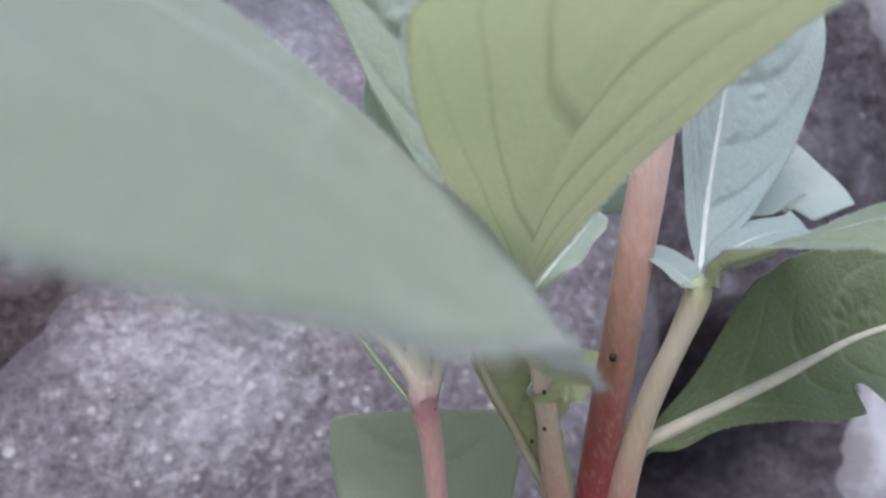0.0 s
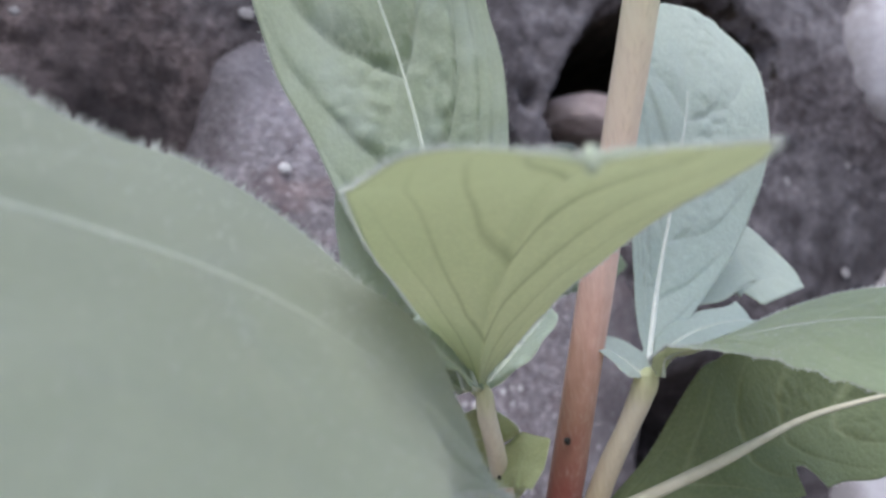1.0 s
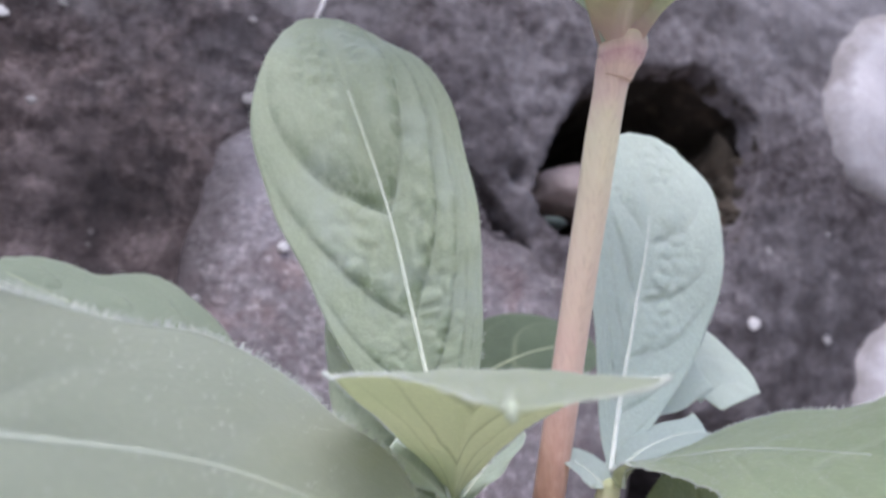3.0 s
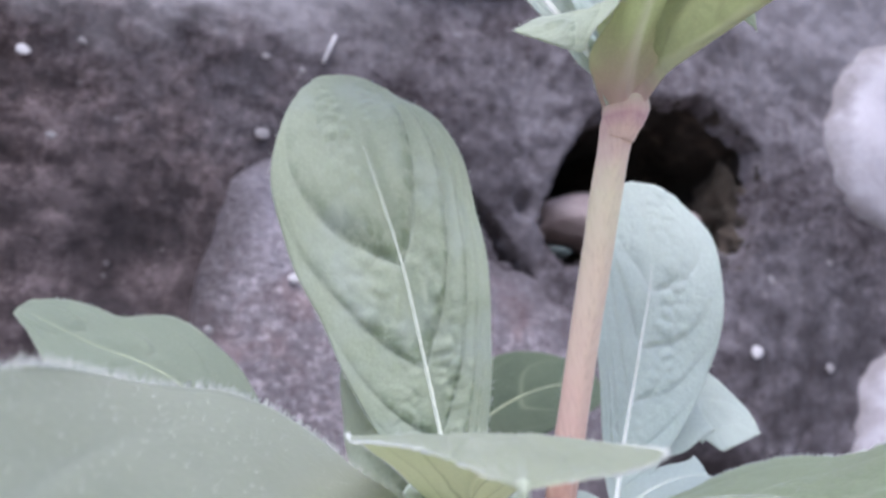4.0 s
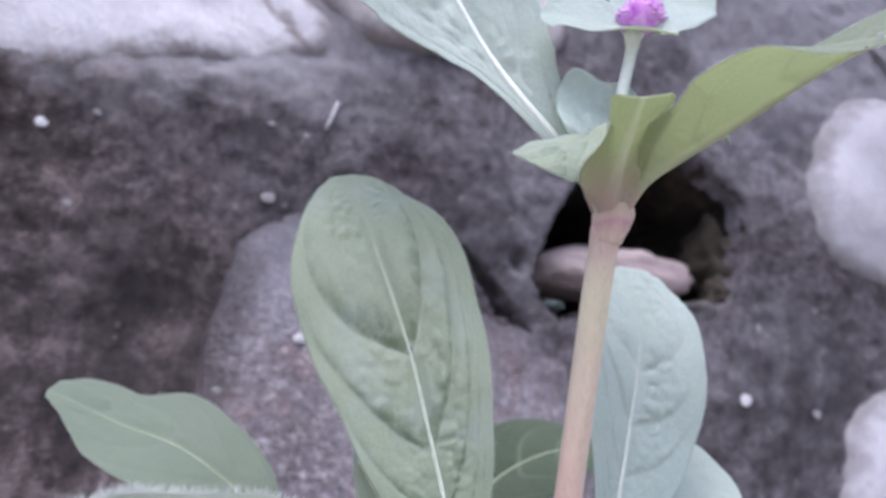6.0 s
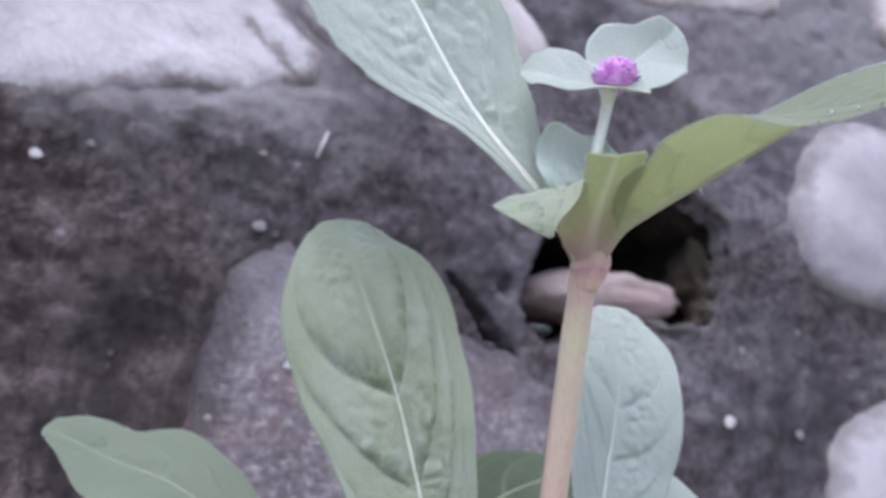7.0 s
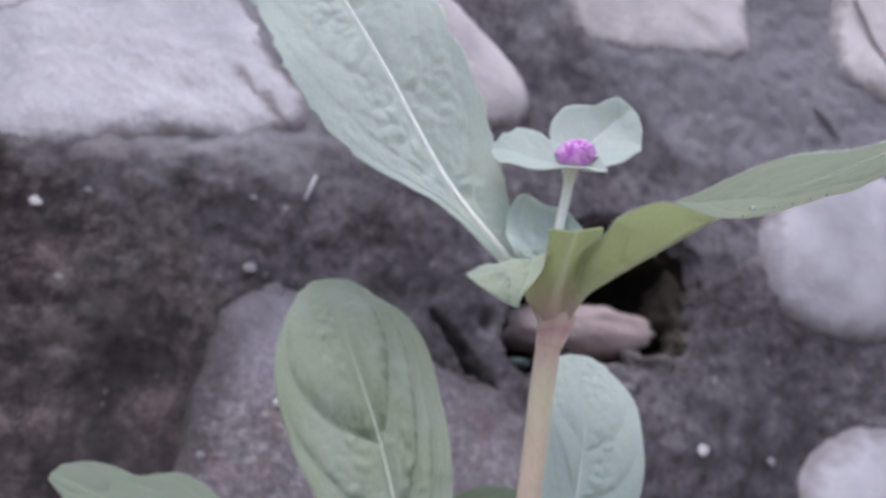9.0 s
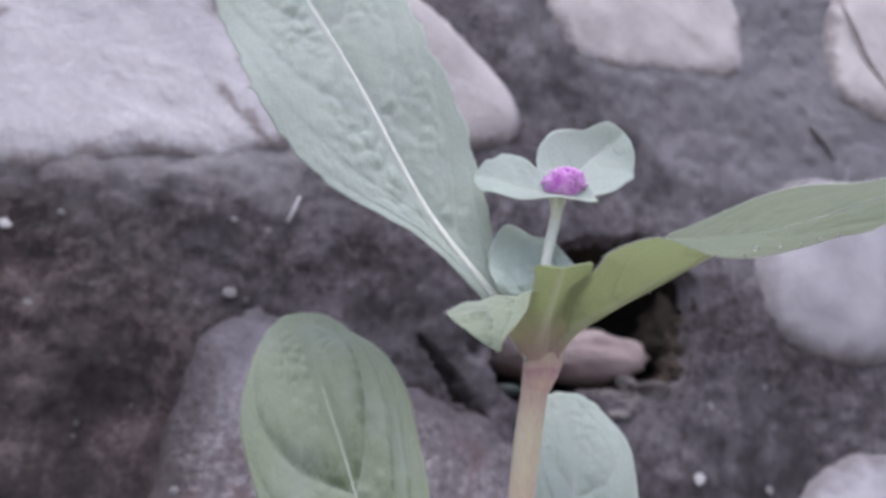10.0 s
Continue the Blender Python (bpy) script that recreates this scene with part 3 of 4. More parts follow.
            lanes += [min(c, last + 0.5)] * 2
            h -= 0.5 * quilt * math.exp(-((d / 1.3) ** 2))
            pt = path[i] + across * d * math.cos(fo) + n * h
            if clasp[0] and s < clasp[1]:
                k = 1 - s / clasp[1]
                k = k * k * (3 - 2 * k)
                r = clasp[0] * (1 + 0.8 * s / clasp[1])
                an = max(-2.2, min(2.2, d / r))
                pt = pt * (1 - k) + k * (path[i] + across * r * math.sin(an) + n * (r - r * math.cos(an)))
            th = thick * (0.35 + 0.65 * (1 - abs(v) ** 3))
            row_t.append(len(verts))
            verts.append(pt + n * th / 2)
            row_b.append(len(verts))
            verts.append(pt - n * (th / 2 + keel * (1 - 0.7 * s) * math.exp(-((d / (0.9 - 0.4 * s)) ** 2))))
            uv1 += [(s, j / nv)] * 2
            uv2 += [(s * length + seed * 37, d)] * 2
            if j in (0, nv) and s > 0.12:
                edge_pts.append((pt, unit(across * (1 if v > 0 else -1) + 0.35 * n), t))
            elif rng.random() < 0.5 and s > 0.1:
                face_pts.append((pt, n, t))
        grid.append(row_t)
        under.append(row_b)
    faces, fm = [], []
    for i in range(nu):
        for j in range(nv):
            faces.append((grid[i][j], grid[i][j + 1], grid[i + 1][j + 1], grid[i + 1][j]))
            faces.append((under[i][j], under[i + 1][j], under[i + 1][j + 1], under[i][j + 1]))
            fm += [0, 1]
        for j, rev in ((0, False), (nv, True)):
            q = (grid[i][j], grid[i + 1][j], under[i + 1][j], under[i][j])
            faces.append(q[::-1] if rev else q)
            fm.append(2)
    for i, rev in ((0, True), (nu, False)):
        for j in range(nv):
            q = (grid[i][j], grid[i][j + 1], under[i][j + 1], under[i][j])
            faces.append(q[::-1] if rev else q)
            fm.append(0)
    me = bpy.data.meshes.new(name)
    me.from_pydata([tuple(v * MM) for v in verts], [], faces)
    me.polygons.foreach_set("material_index", fm)
    loops = np.empty(len(me.loops), int)
    me.loops.foreach_get("vertex_index", loops)
    for lname, data in (("blade", uv1), ("size", uv2)):
        layer = me.uv_layers.new(name=lname)
        layer.data.foreach_set("uv", np.array(data, float)[loops].ravel())
    me.attributes.new("lane", "FLOAT", "POINT").data.foreach_set("value", lanes)
    ob = part(name, me, [*(mats or [LEAF_TOP, LEAF_UNDER]), rim or RIM], parent, label)
    if rib[0] > 0:
        m = path.copy()
        for i in range(nu + 1):
            t = unit(tang[i])
            n = unit(nn[i] - t * (nn[i] @ t))
            m[i] += n * (-0.5 * quilt + thick / 2 - 0.03)
        part("midrib", tube(m[:int(rib_end * nu):3], [rib[0], rib[0] * 0.8, rib[0] * 0.5, rib[1]], 40, 8), rib_mat or RIB, ob)
    if hairs:
        roots, ways, lens = [], [], []
        for _ in range(hairs):
            p, o, t = rng.choice(edge_pts)
            q = p + t * (rng.random() - 0.5) * length / nu
            roots.append(q), ways.append(o + 0.5 * np.array([rng.uniform(-1, 1) for _ in range(3)]) + 0.3 * t), lens.append(hair_len * rng.uniform(0.4, 1.0))
        for _ in range(int(hairs * downy)):
            p, o, t = rng.choice(face_pts)
            roots.append(p), ways.append(o + 0.7 * np.array([rng.uniform(-1, 1) for _ in range(3)])), lens.append(hair_len * rng.uniform(0.3, 0.7))
        hob = part("hair_fringe", needles(roots, ways, lens, hair_thick), HAIR, ob, "fine white leaf hairs")
        hob["kind"] = "stuff"
    return ob


def ellipsoid(center, radii, seed=0.0, rough=0.15, cuts=3):
    """A lumpy rounded pebble."""
    bm = bmesh.new()
    bmesh.ops.create_icosphere(bm, subdivisions=cuts, radius=1.0)
    for v in bm.verts:
        k = 1 + rough * noise.noise(v.co * 1.3 + Vector((seed, seed * 2, 0))) + 0.4 * rough * noise.noise(v.co * 4 + Vector((seed, 0, 5)))
        v.co = Vector([(c + r * x * k) * MM for c, r, x in zip(center, radii, v.co)])
    return bm


WALL_Y = 276.5


def stone(corners, bulge, seed, material, parent, inset=9.0, flat=0.55, ragged=1.0):
    """A field stone set in the wall: a smoothed outline in the wall's plane, domed towards the front."""
    pts = [np.array(c, float) for c in corners]
    for _ in range(3):
        pts = [q for p0, p1 in zip(pts, pts[1:] + pts[:1]) for q in (0.75 * p0 + 0.25 * p1, 0.25 * p0 + 0.75 * p1)]
    mid = sum(pts) / len(pts)
    bm = bmesh.new()
    rim = bm.verts.layers.float.new("rim")
    rings, n = [], 22
    for k in range(n):
        th = k / n * math.pi / 2
        f, up = math.cos(th) ** flat, math.sin(th) ** 0.8
        ring = []
        for p in pts:
            q = mid + (p - mid) * (f if k else 1.0) * (1 + ragged * (0.05 * noise.noise((p[0] * 0.05, p[1] * 0.05, seed)) + 0.025 * noise.noise((p[0] * 0.2, p[1] * 0.2, seed))))
            y = WALL_Y + inset - (inset + bulge) * up
            y -= (3.0 * noise.noise((q[0] * 0.03, q[1] * 0.03, seed)) + 0.8 * noise.noise((q[0] * 0.09, q[1] * 0.09, seed))) * up
            ring.append(bm.verts.new((q[0] * MM, y * MM, q[1] * MM)))
            ring[-1][rim] = f if k else 1.0
        rings.append(ring)
    c = bm.verts.new((mid[0] * MM, (WALL_Y - bulge) * MM, mid[1] * MM))
    m = len(pts)
    for a, b in zip(rings, rings[1:]):
        for k in range(m):
            bm.faces.new((a[k], a[(k + 1) % m], b[(k + 1) % m], b[k]))
    for k in range(m):
        bm.faces.new((rings[-1][k], rings[-1][(k + 1) % m], c))
    bmesh.ops.recalc_face_normals(bm, faces=bm.faces)
    return part("stone", bm, material, parent)


# ---- ground ----
def ground():
    xs = sorted(set([-60, -20, -6, -2.5, 3, 7, 20, 60] + list(np.round(np.arange(-1.2, 1.61, 0.05), 3))))
    ys = sorted(set([-60, -20, -6, -2.5, 2.5, 7, 20, 60] + list(np.round(np.arange(-1.0, 0.451, 0.05), 3))))
    bm = bmesh.new()
    g = [[bm.verts.new((x, y, 0.008 * noise.noise((x * 9, y * 9, 1)) + 0.004 * noise.noise((x * 30, y * 30, 4)) - 0.004 if abs(x) < 2 and abs(y) < 2 else -0.004)) for x in xs] for y in ys]
    for r0, r1 in zip(g, g[1:]):
        for k in range(len(xs) - 1):
            bm.faces.new((r0[k], r0[k + 1], r1[k + 1], r1[k]))
    return tagged(part("ground", bm, SOIL, None), "soil at the foot of the wall, out of view, paled to bounce light", "ground", kind="structure")


ground()


# ---- wall ----
HOLE = (225.0, 312.0)
RIM_POINTS = ((157, 296), (165, 312), (178, 330), (191, 343), (209, 353), (224, 357), (242, 358), (261, 363), (271, 353), (284, 344), (294, 336), (290, 308), (284, 286), (274, 270), (250, 267), (216, 272), (190, 270), (166, 265), (155, 274), (152, 285))
RIM_POLAR = sorted((math.atan2(z - HOLE[1], x - HOLE[0]), math.hypot(x - HOLE[0], z - HOLE[1])) for x, z in RIM_POINTS)
RIM_ANGLES = [a for a, r in RIM_POLAR]
RIM_RADII = [r for a, r in RIM_POLAR]


def hole_radius(a):
    """How far the broken edge of the drain hole lies from its middle, by direction."""
    return float(np.interp(a, RIM_ANGLES, RIM_RADII, period=2 * math.pi))


def hole_depth(x, z):
    dx, dz = x - HOLE[0], z - HOLE[1]
    r = math.hypot(dx, dz) / hole_radius(math.atan2(dz, dx)) + 0.03 * noise.noise((x * 0.06, z * 0.06, 3)) + 0.035 * noise.noise((x * 0.2, z * 0.2, 6))
    f = min(1, max(0, (1.01 - r) / 0.05))
    return 12 * f * f * (3 - 2 * f)


def mortar_y(x, z):
    y = WALL_Y + 5 * noise.noise((x * 0.012, z * 0.02, 2)) + 2.0 * noise.noise((x * 0.05, z * 0.05, 5)) + 1.9 * noise.noise((x * 0.13, z * 0.13, 7)) + 1.0 * noise.noise((x * 0.4, z * 0.4, 9))
    left = max(0, min(1, (30 - x) / 60)) * max(0, 1 - abs(z - 290) / 80)
    y += 9 * left + 16 * math.exp(-((x + 12) / 24) ** 2 - ((z - 262) / 36) ** 2)
    along = (x - 132) * 0.67 - (z - 274) * 0.74
    crack = abs((x - 134) * 0.74 + (z - 270) * 0.67 + 3 * noise.noise((along * 0.1, 4, 4))) / (3.2 - 0.08 * abs(along))
    if crack < 1 and -30 < along < 27:
        y += 22 * (1 - crack * crack)
    y += 9 * math.exp(-((x - 144) / 5) ** 2 - ((z - 291) / 5) ** 2)
    if x < 90:
        y -= 4.5 * math.exp(-((z - 350) / 15) ** 2) * min(1, (90 - x) / 40)
    y += 150 * math.exp(-(((x - 236) / 50) ** 2 + ((z - 118) / 44) ** 2) ** 2)
    return y + hole_depth(x, z)


def tunnel(bm):
    """The rough lining of the drain hole, running back into the wall."""
    seg, rings = 120, []
    for k in range(30):
        ring, y = [], 2 + 300 * (k / 29) ** 1.7
        for q in range(seg):
            a = 2 * math.pi * q / seg - math.pi
            r = hole_radius(a) * (1.0 - 0.0004 * y)
            x, z = HOLE[0] + r * math.cos(a), HOLE[1] + r * math.sin(a)
            lift = 0.03 * noise.noise((x * 0.06, z * 0.06, 3)) + 0.035 * noise.noise((x * 0.2, z * 0.2, 6))
            lift += 0.10 * min(1, y / 20) * noise.noise((x * 0.05, y * 0.05, z * 0.05)) + 0.06 * min(1, y / 10) * noise.noise((x * 0.14, y * 0.14, z * 0.14))
            x, z = HOLE[0] + (x - HOLE[0]) * (1 - lift), HOLE[1] + (z - HOLE[1]) * (1 - lift)
            ring.append(bm.verts.new((x * MM, (mortar_y(x, z) - hole_depth(x, z) + y) * MM, z * MM)))
        rings.append(ring)
    for a, b in zip(rings, rings[1:]):
        for q in range(seg):
            # Lining faces take the darker material that carries the hole's shade.
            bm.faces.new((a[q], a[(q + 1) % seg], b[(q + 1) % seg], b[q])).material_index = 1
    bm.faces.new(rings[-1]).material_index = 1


def wall():
    xs = list(np.arange(-1200, -130, 40)) + list(np.arange(-130, 150, 2.6)) + list(np.arange(150, 300, 2.0)) + list(np.arange(300, 600, 3.0)) + list(np.arange(600, 1601, 40))
    zs = [-60, -20] + list(np.arange(10, 80, 10)) + list(np.arange(80, 250, 2.8)) + list(np.arange(250, 380, 2.0)) + list(np.arange(380, 630, 3.0)) + list(np.arange(630, 1201, 40))
    bm = bmesh.new()
    g = [[bm.verts.new((x * MM, mortar_y(x, z) * MM, z * MM)) for x in xs] for z in zs]
    inside = [[hole_depth(x, z) > 11.5 for x in xs] for z in zs]
    for i, (r0, r1) in enumerate(zip(g, g[1:])):
        for k in range(len(xs) - 1):
            if not (inside[i][k] and inside[i][k + 1] and inside[i + 1][k] and inside[i + 1][k + 1]):
                bm.faces.new((r0[k], r0[k + 1], r1[k + 1], r1[k]))
    bmesh.ops.delete(bm, geom=[v for v in bm.verts if not v.link_faces], context="VERTS")
    tunnel(bm)
    back = [bm.verts.new((x * MM, 0.62, z * MM)) for x, z in ((xs[0], zs[0]), (xs[-1], zs[0]), (xs[-1], zs[-1]), (xs[0], zs[-1]))]
    bm.faces.new(back[::-1])
    rim = [g[0], [r[-1] for r in g], g[-1][::-1], [r[0] for r in g][::-1]]
    for k, line in enumerate(rim):
        bm.faces.new([*line[::-1], back[k], back[(k + 1) % 4]])
    ob = tagged(part("wall_north", bm, [MORTAR, HOLE_SHADE], None), "old retaining wall of pale field stones in dark weathered mortar with a drain hole", "wall", kind="structure")
    stone([(-260, 362), (-150, 345), (-66, 349), (-26, 358.5), (-5, 366), (40, 373), (58, 389), (40, 410), (22, 440), (-10, 500), (-120, 520), (-250, 505)], 5, 1.0, STONE_PALE, ob, 6.0, 0.24)
    stone([(50, 392), (110, 388), (178, 402), (186, 430), (150, 462), (110, 494), (50, 500), (26, 440)], 10, 2.0, STONE_ROSE, ob, 7.0, 0.38)
    stone([(196, 515), (208, 474), (250, 466), (290, 478), (365, 484), (378, 505), (385, 560), (330, 620), (220, 610)], 7, 3.0, STONE_ROSE, ob, 7.0, 0.34)
    stone([(462, 500), (500, 484), (640, 500), (670, 600), (560, 640), (490, 610)], 10, 4.0, STONE_ROSE, ob, 9.0, 0.4)
    stone([(340, 340), (350, 306), (400, 288), (480, 292), (520, 350), (510, 420), (430, 430), (375, 410)], 17, 5.0, STONE_GREY, ob, 9.0, 0.6, 0.35)
    stone([(291, 66), (304, 112), (335, 180), (352, 215), (390, 236), (460, 240), (520, 190), (500, 80), (400, 40)], 14, 6.0, STONE_GREY, ob, 9.0, 0.55, 0.45)
    stone([(14, 300), (44, 312), (120, 276), (158, 252), (196, 244), (205, 190), (190, 110), (120, 60), (-90, 50), (-90, 108), (-58, 156), (-40, 177), (-24, 196), (-3, 215), (6, 250)], 8.0, 7.0, STONE_LILAC, ob, 10.0, 0.6, 0.8)
    far = [(-420, 120, 150, 100), (-330, 270, 60, 60), (-560, 420, 120, 90), (-200, 640, 150, 90), (120, 640, 110, 80), (460, 730, 140, 70), (760, 380, 140, 110), (700, 150, 130, 80), (820, 640, 150, 100), (-520, 700, 160, 110)]
    for k, (x, z, w, h) in enumerate(far):
        stone([(x + w * math.cos(q) * (1 + 0.2 * math.sin(3 * q + k)), z + h * math.sin(q)) for q in np.arange(0, 6.2, 0.9)], 14, 20.0 + k, STONE_PALE, ob)
    return ob


WALL = wall()
hs = part("loose_stone", ellipsoid((228, 318, 297), (56, 30, 17.5), 3.0, 0.22, 4), STONE_PINK, None)
tagged(hs, "pinkish rounded stone lying inside the drain hole", "stone")
for c, r, sd in (((228, 292, 264), (20, 14, 9), 8.0), ((258, 300, 272), (18, 15, 10), 9.0), ((292, 304, 306), (12, 16, 20), 10.0), ((286, 296, 283), (13, 12, 12), 12.0)):
    tagged(part("rubble", ellipsoid(c, r, sd, 0.7, 4), RUBBLE if sd < 9.5 else EARTH, None), "rough grey lump of rubble in the drain hole", "rubble", group="rubble in the hole")
tagged(part("pebble", ellipsoid((164.5, 285, 272), (8.0, 4.6, 2.5), 2.0, 0.3, 4), TEAL, None), "small grey-green pebble at the rim of the hole", "pebble")


def flecks():
    """Pale lime flecks stuck to the mortar and stone."""
    spots = [(-59, 331, 2.9), (26, 309, 3.4), (38, 250, 2.6), (273, 226, 4.4), (293, 264, 3.6), (326, 218, 3.4), (26, 341, 1.8), (-40, 338, 2.2), (340, 276, 2.0), (60, 246, 2.2), (8, 230, 2.0), (41, 338, 1.6), (-48, 301, 2.2)]
    for k, (x, z, r) in enumerate(spots):
        y = mortar_y(x, z)
        if k in (2, 9, 10):
            y = WALL_Y - 8
        ob = part("lime_fleck", ellipsoid((x, y - 0.1, z), (r * 0.85, 0.5, r * 0.72), k * 1.7, 0.12 if k == 0 else 0.25, 3), CHALK if k in (0, 2, 3) else CHALK_DULL, WALL, "small white lime fleck")


flecks()
part("lime_smear", tube([(431, mortar_y(431, 466) - 0.4, 466), (441, mortar_y(441, 455) - 0.8, 455), (452, mortar_y(452, 442) - 0.4, 442)], [1.2, 3.0, 1.6], 12, 12, 0.05, 4), CHALK_DULL, WALL, "pale lime smear")
stick = part("twig", tube([(49.5, mortar_y(50, 343) - 1.0, 342.5), (52, mortar_y(52, 349) - 1.6, 349), (54.5, mortar_y(54, 355) - 1.4, 355.5)], [0.6, 0.95, 0.7], 8, 8), CHALK, None)
root = part("dry_root", tube([(491, 266, 579), (499, 265.5, 555), (506, 265.5, 533), (524, 265, 511)], [0.9, 1.2, 1.1, 0.8], 24, 8), ROOT, None)
tagged(root, "thin dark dry root clinging to a pale wall stone", "root")
tagged(stick, "short bleached white twig stuck to the wall", "twig")


# ---- main plant ----
plant = thing("flowering_plant", (58, 168, 0), "green hairy-leaved plant with a reddish stem and a small purple flower", "plant", group="plants before the wall")
stem = part("stem", tube([(58, 168, -6), (58.5, 163, 50), (58, 148, 110), (55.8, 134.5, 144), (54, 123, 169), (53.2, 107, 209), (53, 94, 242), (53.3, 91.4, 248), (53.9, 90.8, 252), (54, 90.5, 256), (54, 90.4, 258)],
                         [3.4, 3.4, 3.3, 3.1, 2.9, 2.65, 2.7, 3.3, 3.3, 2.7, 1.2], 130, 30, 0.03), STEM, plant, "smooth stem, red below and straw-coloured above")
part("leaf_cup", tube([(53.1, 92.3, 244.6), (53.5, 91.2, 247.6), (54.2, 90.7, 249.8), (54.5, 91.2, 251.6), (54.6, 92, 253.4), (54.4, 92.5, 255)], [2.6, 3.5, 3.8, 3.6, 3.0, 2.0], 48, 40, 0.02, 2.0), CUP, stem, "pink-flushed swelling of joined leaf bases")
part("speck", ellipsoid((51.4, 120.6, 169.2), (0.55, 0.55, 0.6), 1.0, 0.3, 2), SPECK, stem, "black speck")
part("speck", ellipsoid((51.6, 91.2, 243.5), (0.35, 0.35, 0.45), 2.0, 0.3, 2), SPECK, stem, "black speck")

branch_d = part("branch", tube([(57.6, 140, 128), (58.8, 133, 141), (58.2, 128.6, 149.5), (59.2, 123.2, 161), (61, 117, 171.5), (61.8, 113.8, 177), (62.1, 113.2, 179.2), (62.3, 113.6, 180.8)], [2.6, 2.5, 2.3, 1.9, 1.75, 2.0, 2.0, 0.9], 70, 16, 0.02, 3), BRANCH, plant)
branch_c = part("branch", tube([(56.4, 142, 124), (50.8, 135.8, 142), (46.8, 131.4, 150.4), (41.9, 124.6, 160), (37.2, 118.4, 169), (34.7, 115.9, 174.4), (33.9, 114.9, 177.6), (33.5, 114.2, 179)], [2.2, 2.2, 2.0, 1.6, 1.45, 1.45, 1.3, 0.7], 60, 16, 0.02, 5), BRANCH, plant)

# upright leaf and its forward partner on one side branch
leaf(plant, [(32.0, 113.8, 178.3), (30.2, 116.0, 194.6), (27.9, 117.5, 208.2), (23.6, 118.5, 228.0), (16.9, 120.9, 250.7), (15.1, 127.9, 265.9)], [(-0.31, -0.95, 0.02), (-0.37, -0.93, 0.01), (-0.11, -0.9, 0.43)], 37, fold=(14, 13, -8), wave=0.5, waves=2.0, quilt=0.85, veins=5.33, slant=(1.8, 4.2), lane0=-0.065, last=3, stagger=0.0,
     sides=((0, 3.7, 6.9, 10.5, 13.1, 16.2, 18.7, 18.3, 14.0, 10.0, 6.3, 0), (0, 3.5, 6.3, 8.9, 11.3, 13.8, 15.6, 16.6, 13.9, 9.6, 6.7, 0)), swell=1.5, blister=0.75, mats=[LEAF_SAGE, LEAF_UNDER], nu=150, nv=64, rib=(0.55, 0.1), rib_end=0.8, hairs=300, seed=1.0, label="upright broad green leaf with a pale midrib")
leaf(plant, [(31.5, 116.5, 178), (30, 119.8, 188), (27.5, 122, 200), (24.5, 123.4, 211), (22.5, 123.8, 218)], [(-0.4, -0.9, 0.1)], 34, fold=(8, 4), wave=0.5, quilt=0.6, veins=5, sides=((0, 5.5, 9, 12.4, 13.2, 12.8, 11.8, 10.4, 8.6, 6.6, 4.2, 0), (0, 3, 5, 6, 7, 7, 7, 6.5, 6, 5, 3, 0)), blister=0.6, mats=[LEAF_SAGE, LEAF_UNDER], rib=(0.3, 0.1), hairs=160, seed=1.6, nu=80, nv=40, label="darker leaf close behind the upright one")
leaf(plant, [(33.5, 116.2, 177.9), (31.3, 109.5, 184.9), (26.2, 95.7, 191.6), (19.5, 73.8, 197.5), (13.5, 59.0, 196.8), (8.5, 51.3, 194.5)], [(0.29, 0.87, 0.41), (0.32, 0.27, 0.91), (0.15, 0.3, 0.94), (-0.12, -0.38, 0.92)], 34, fold=(23, 2, -4, 4), wave=0.4, waves=1.7, quilt=0.3, veins=4.2, slant=3.0, arc=(0.62, 2.2),
     sides=((0, 1.1, 3.6, 5.9, 7.8, 9.8, 11.8, 12.5, 12.0, 9.2, 5.4, 0), (0, 2.3, 5.0, 9.4, 12.6, 16.6, 17.8, 14.6, 10.8, 7.1, 3.4, 0)), blister=0.3, nu=110, nv=48, mats=[LEAF_FELT, LEAF_UNDER], rib=(0, 0), keel=0.9, clasp=(1.6, 0.12), petiole=1.35, hair_thick=0.05, hairs=1500, downy=0.8, seed=2.0, label="leaf seen from below, yellow-green underside")
leaf(plant, [(33, 114.8, 178.5), (27.5, 113, 183), (21.5, 112, 188)], [(-0.3, -0.5, 0.8)], 10, 0.6, 0.4, (15, 15), mats=[LEAF_GREY, LEAF_UNDER], rib=(0.3, 0.1), seed=3.0, nu=24, nv=12, name="leaflet", petiole=0.8)
leaf(plant, [(33.8, 114.8, 178.5), (39, 114, 184), (45, 113, 190)], [(-0.5, -0.5, 0.7)], 8, 0.6, 0.4, (15, 15), mats=[LEAF_GREY, LEAF_UNDER], rib=(0.3, 0.1), seed=4.0, nu=24, nv=12, name="leaflet", petiole=0.8)
part("leaf_tip", ellipsoid((8.3, 50.8, 194.2), (0.5, 0.6, 0.9), 6.0, 0.2, 2), RIM, branch_c, "pale leaf tip")
part("speck", ellipsoid((31.6, 112.4, 186.2), (0.45, 0.35, 0.5), 4.0, 0.3, 2), SPECK, branch_c, "black speck")

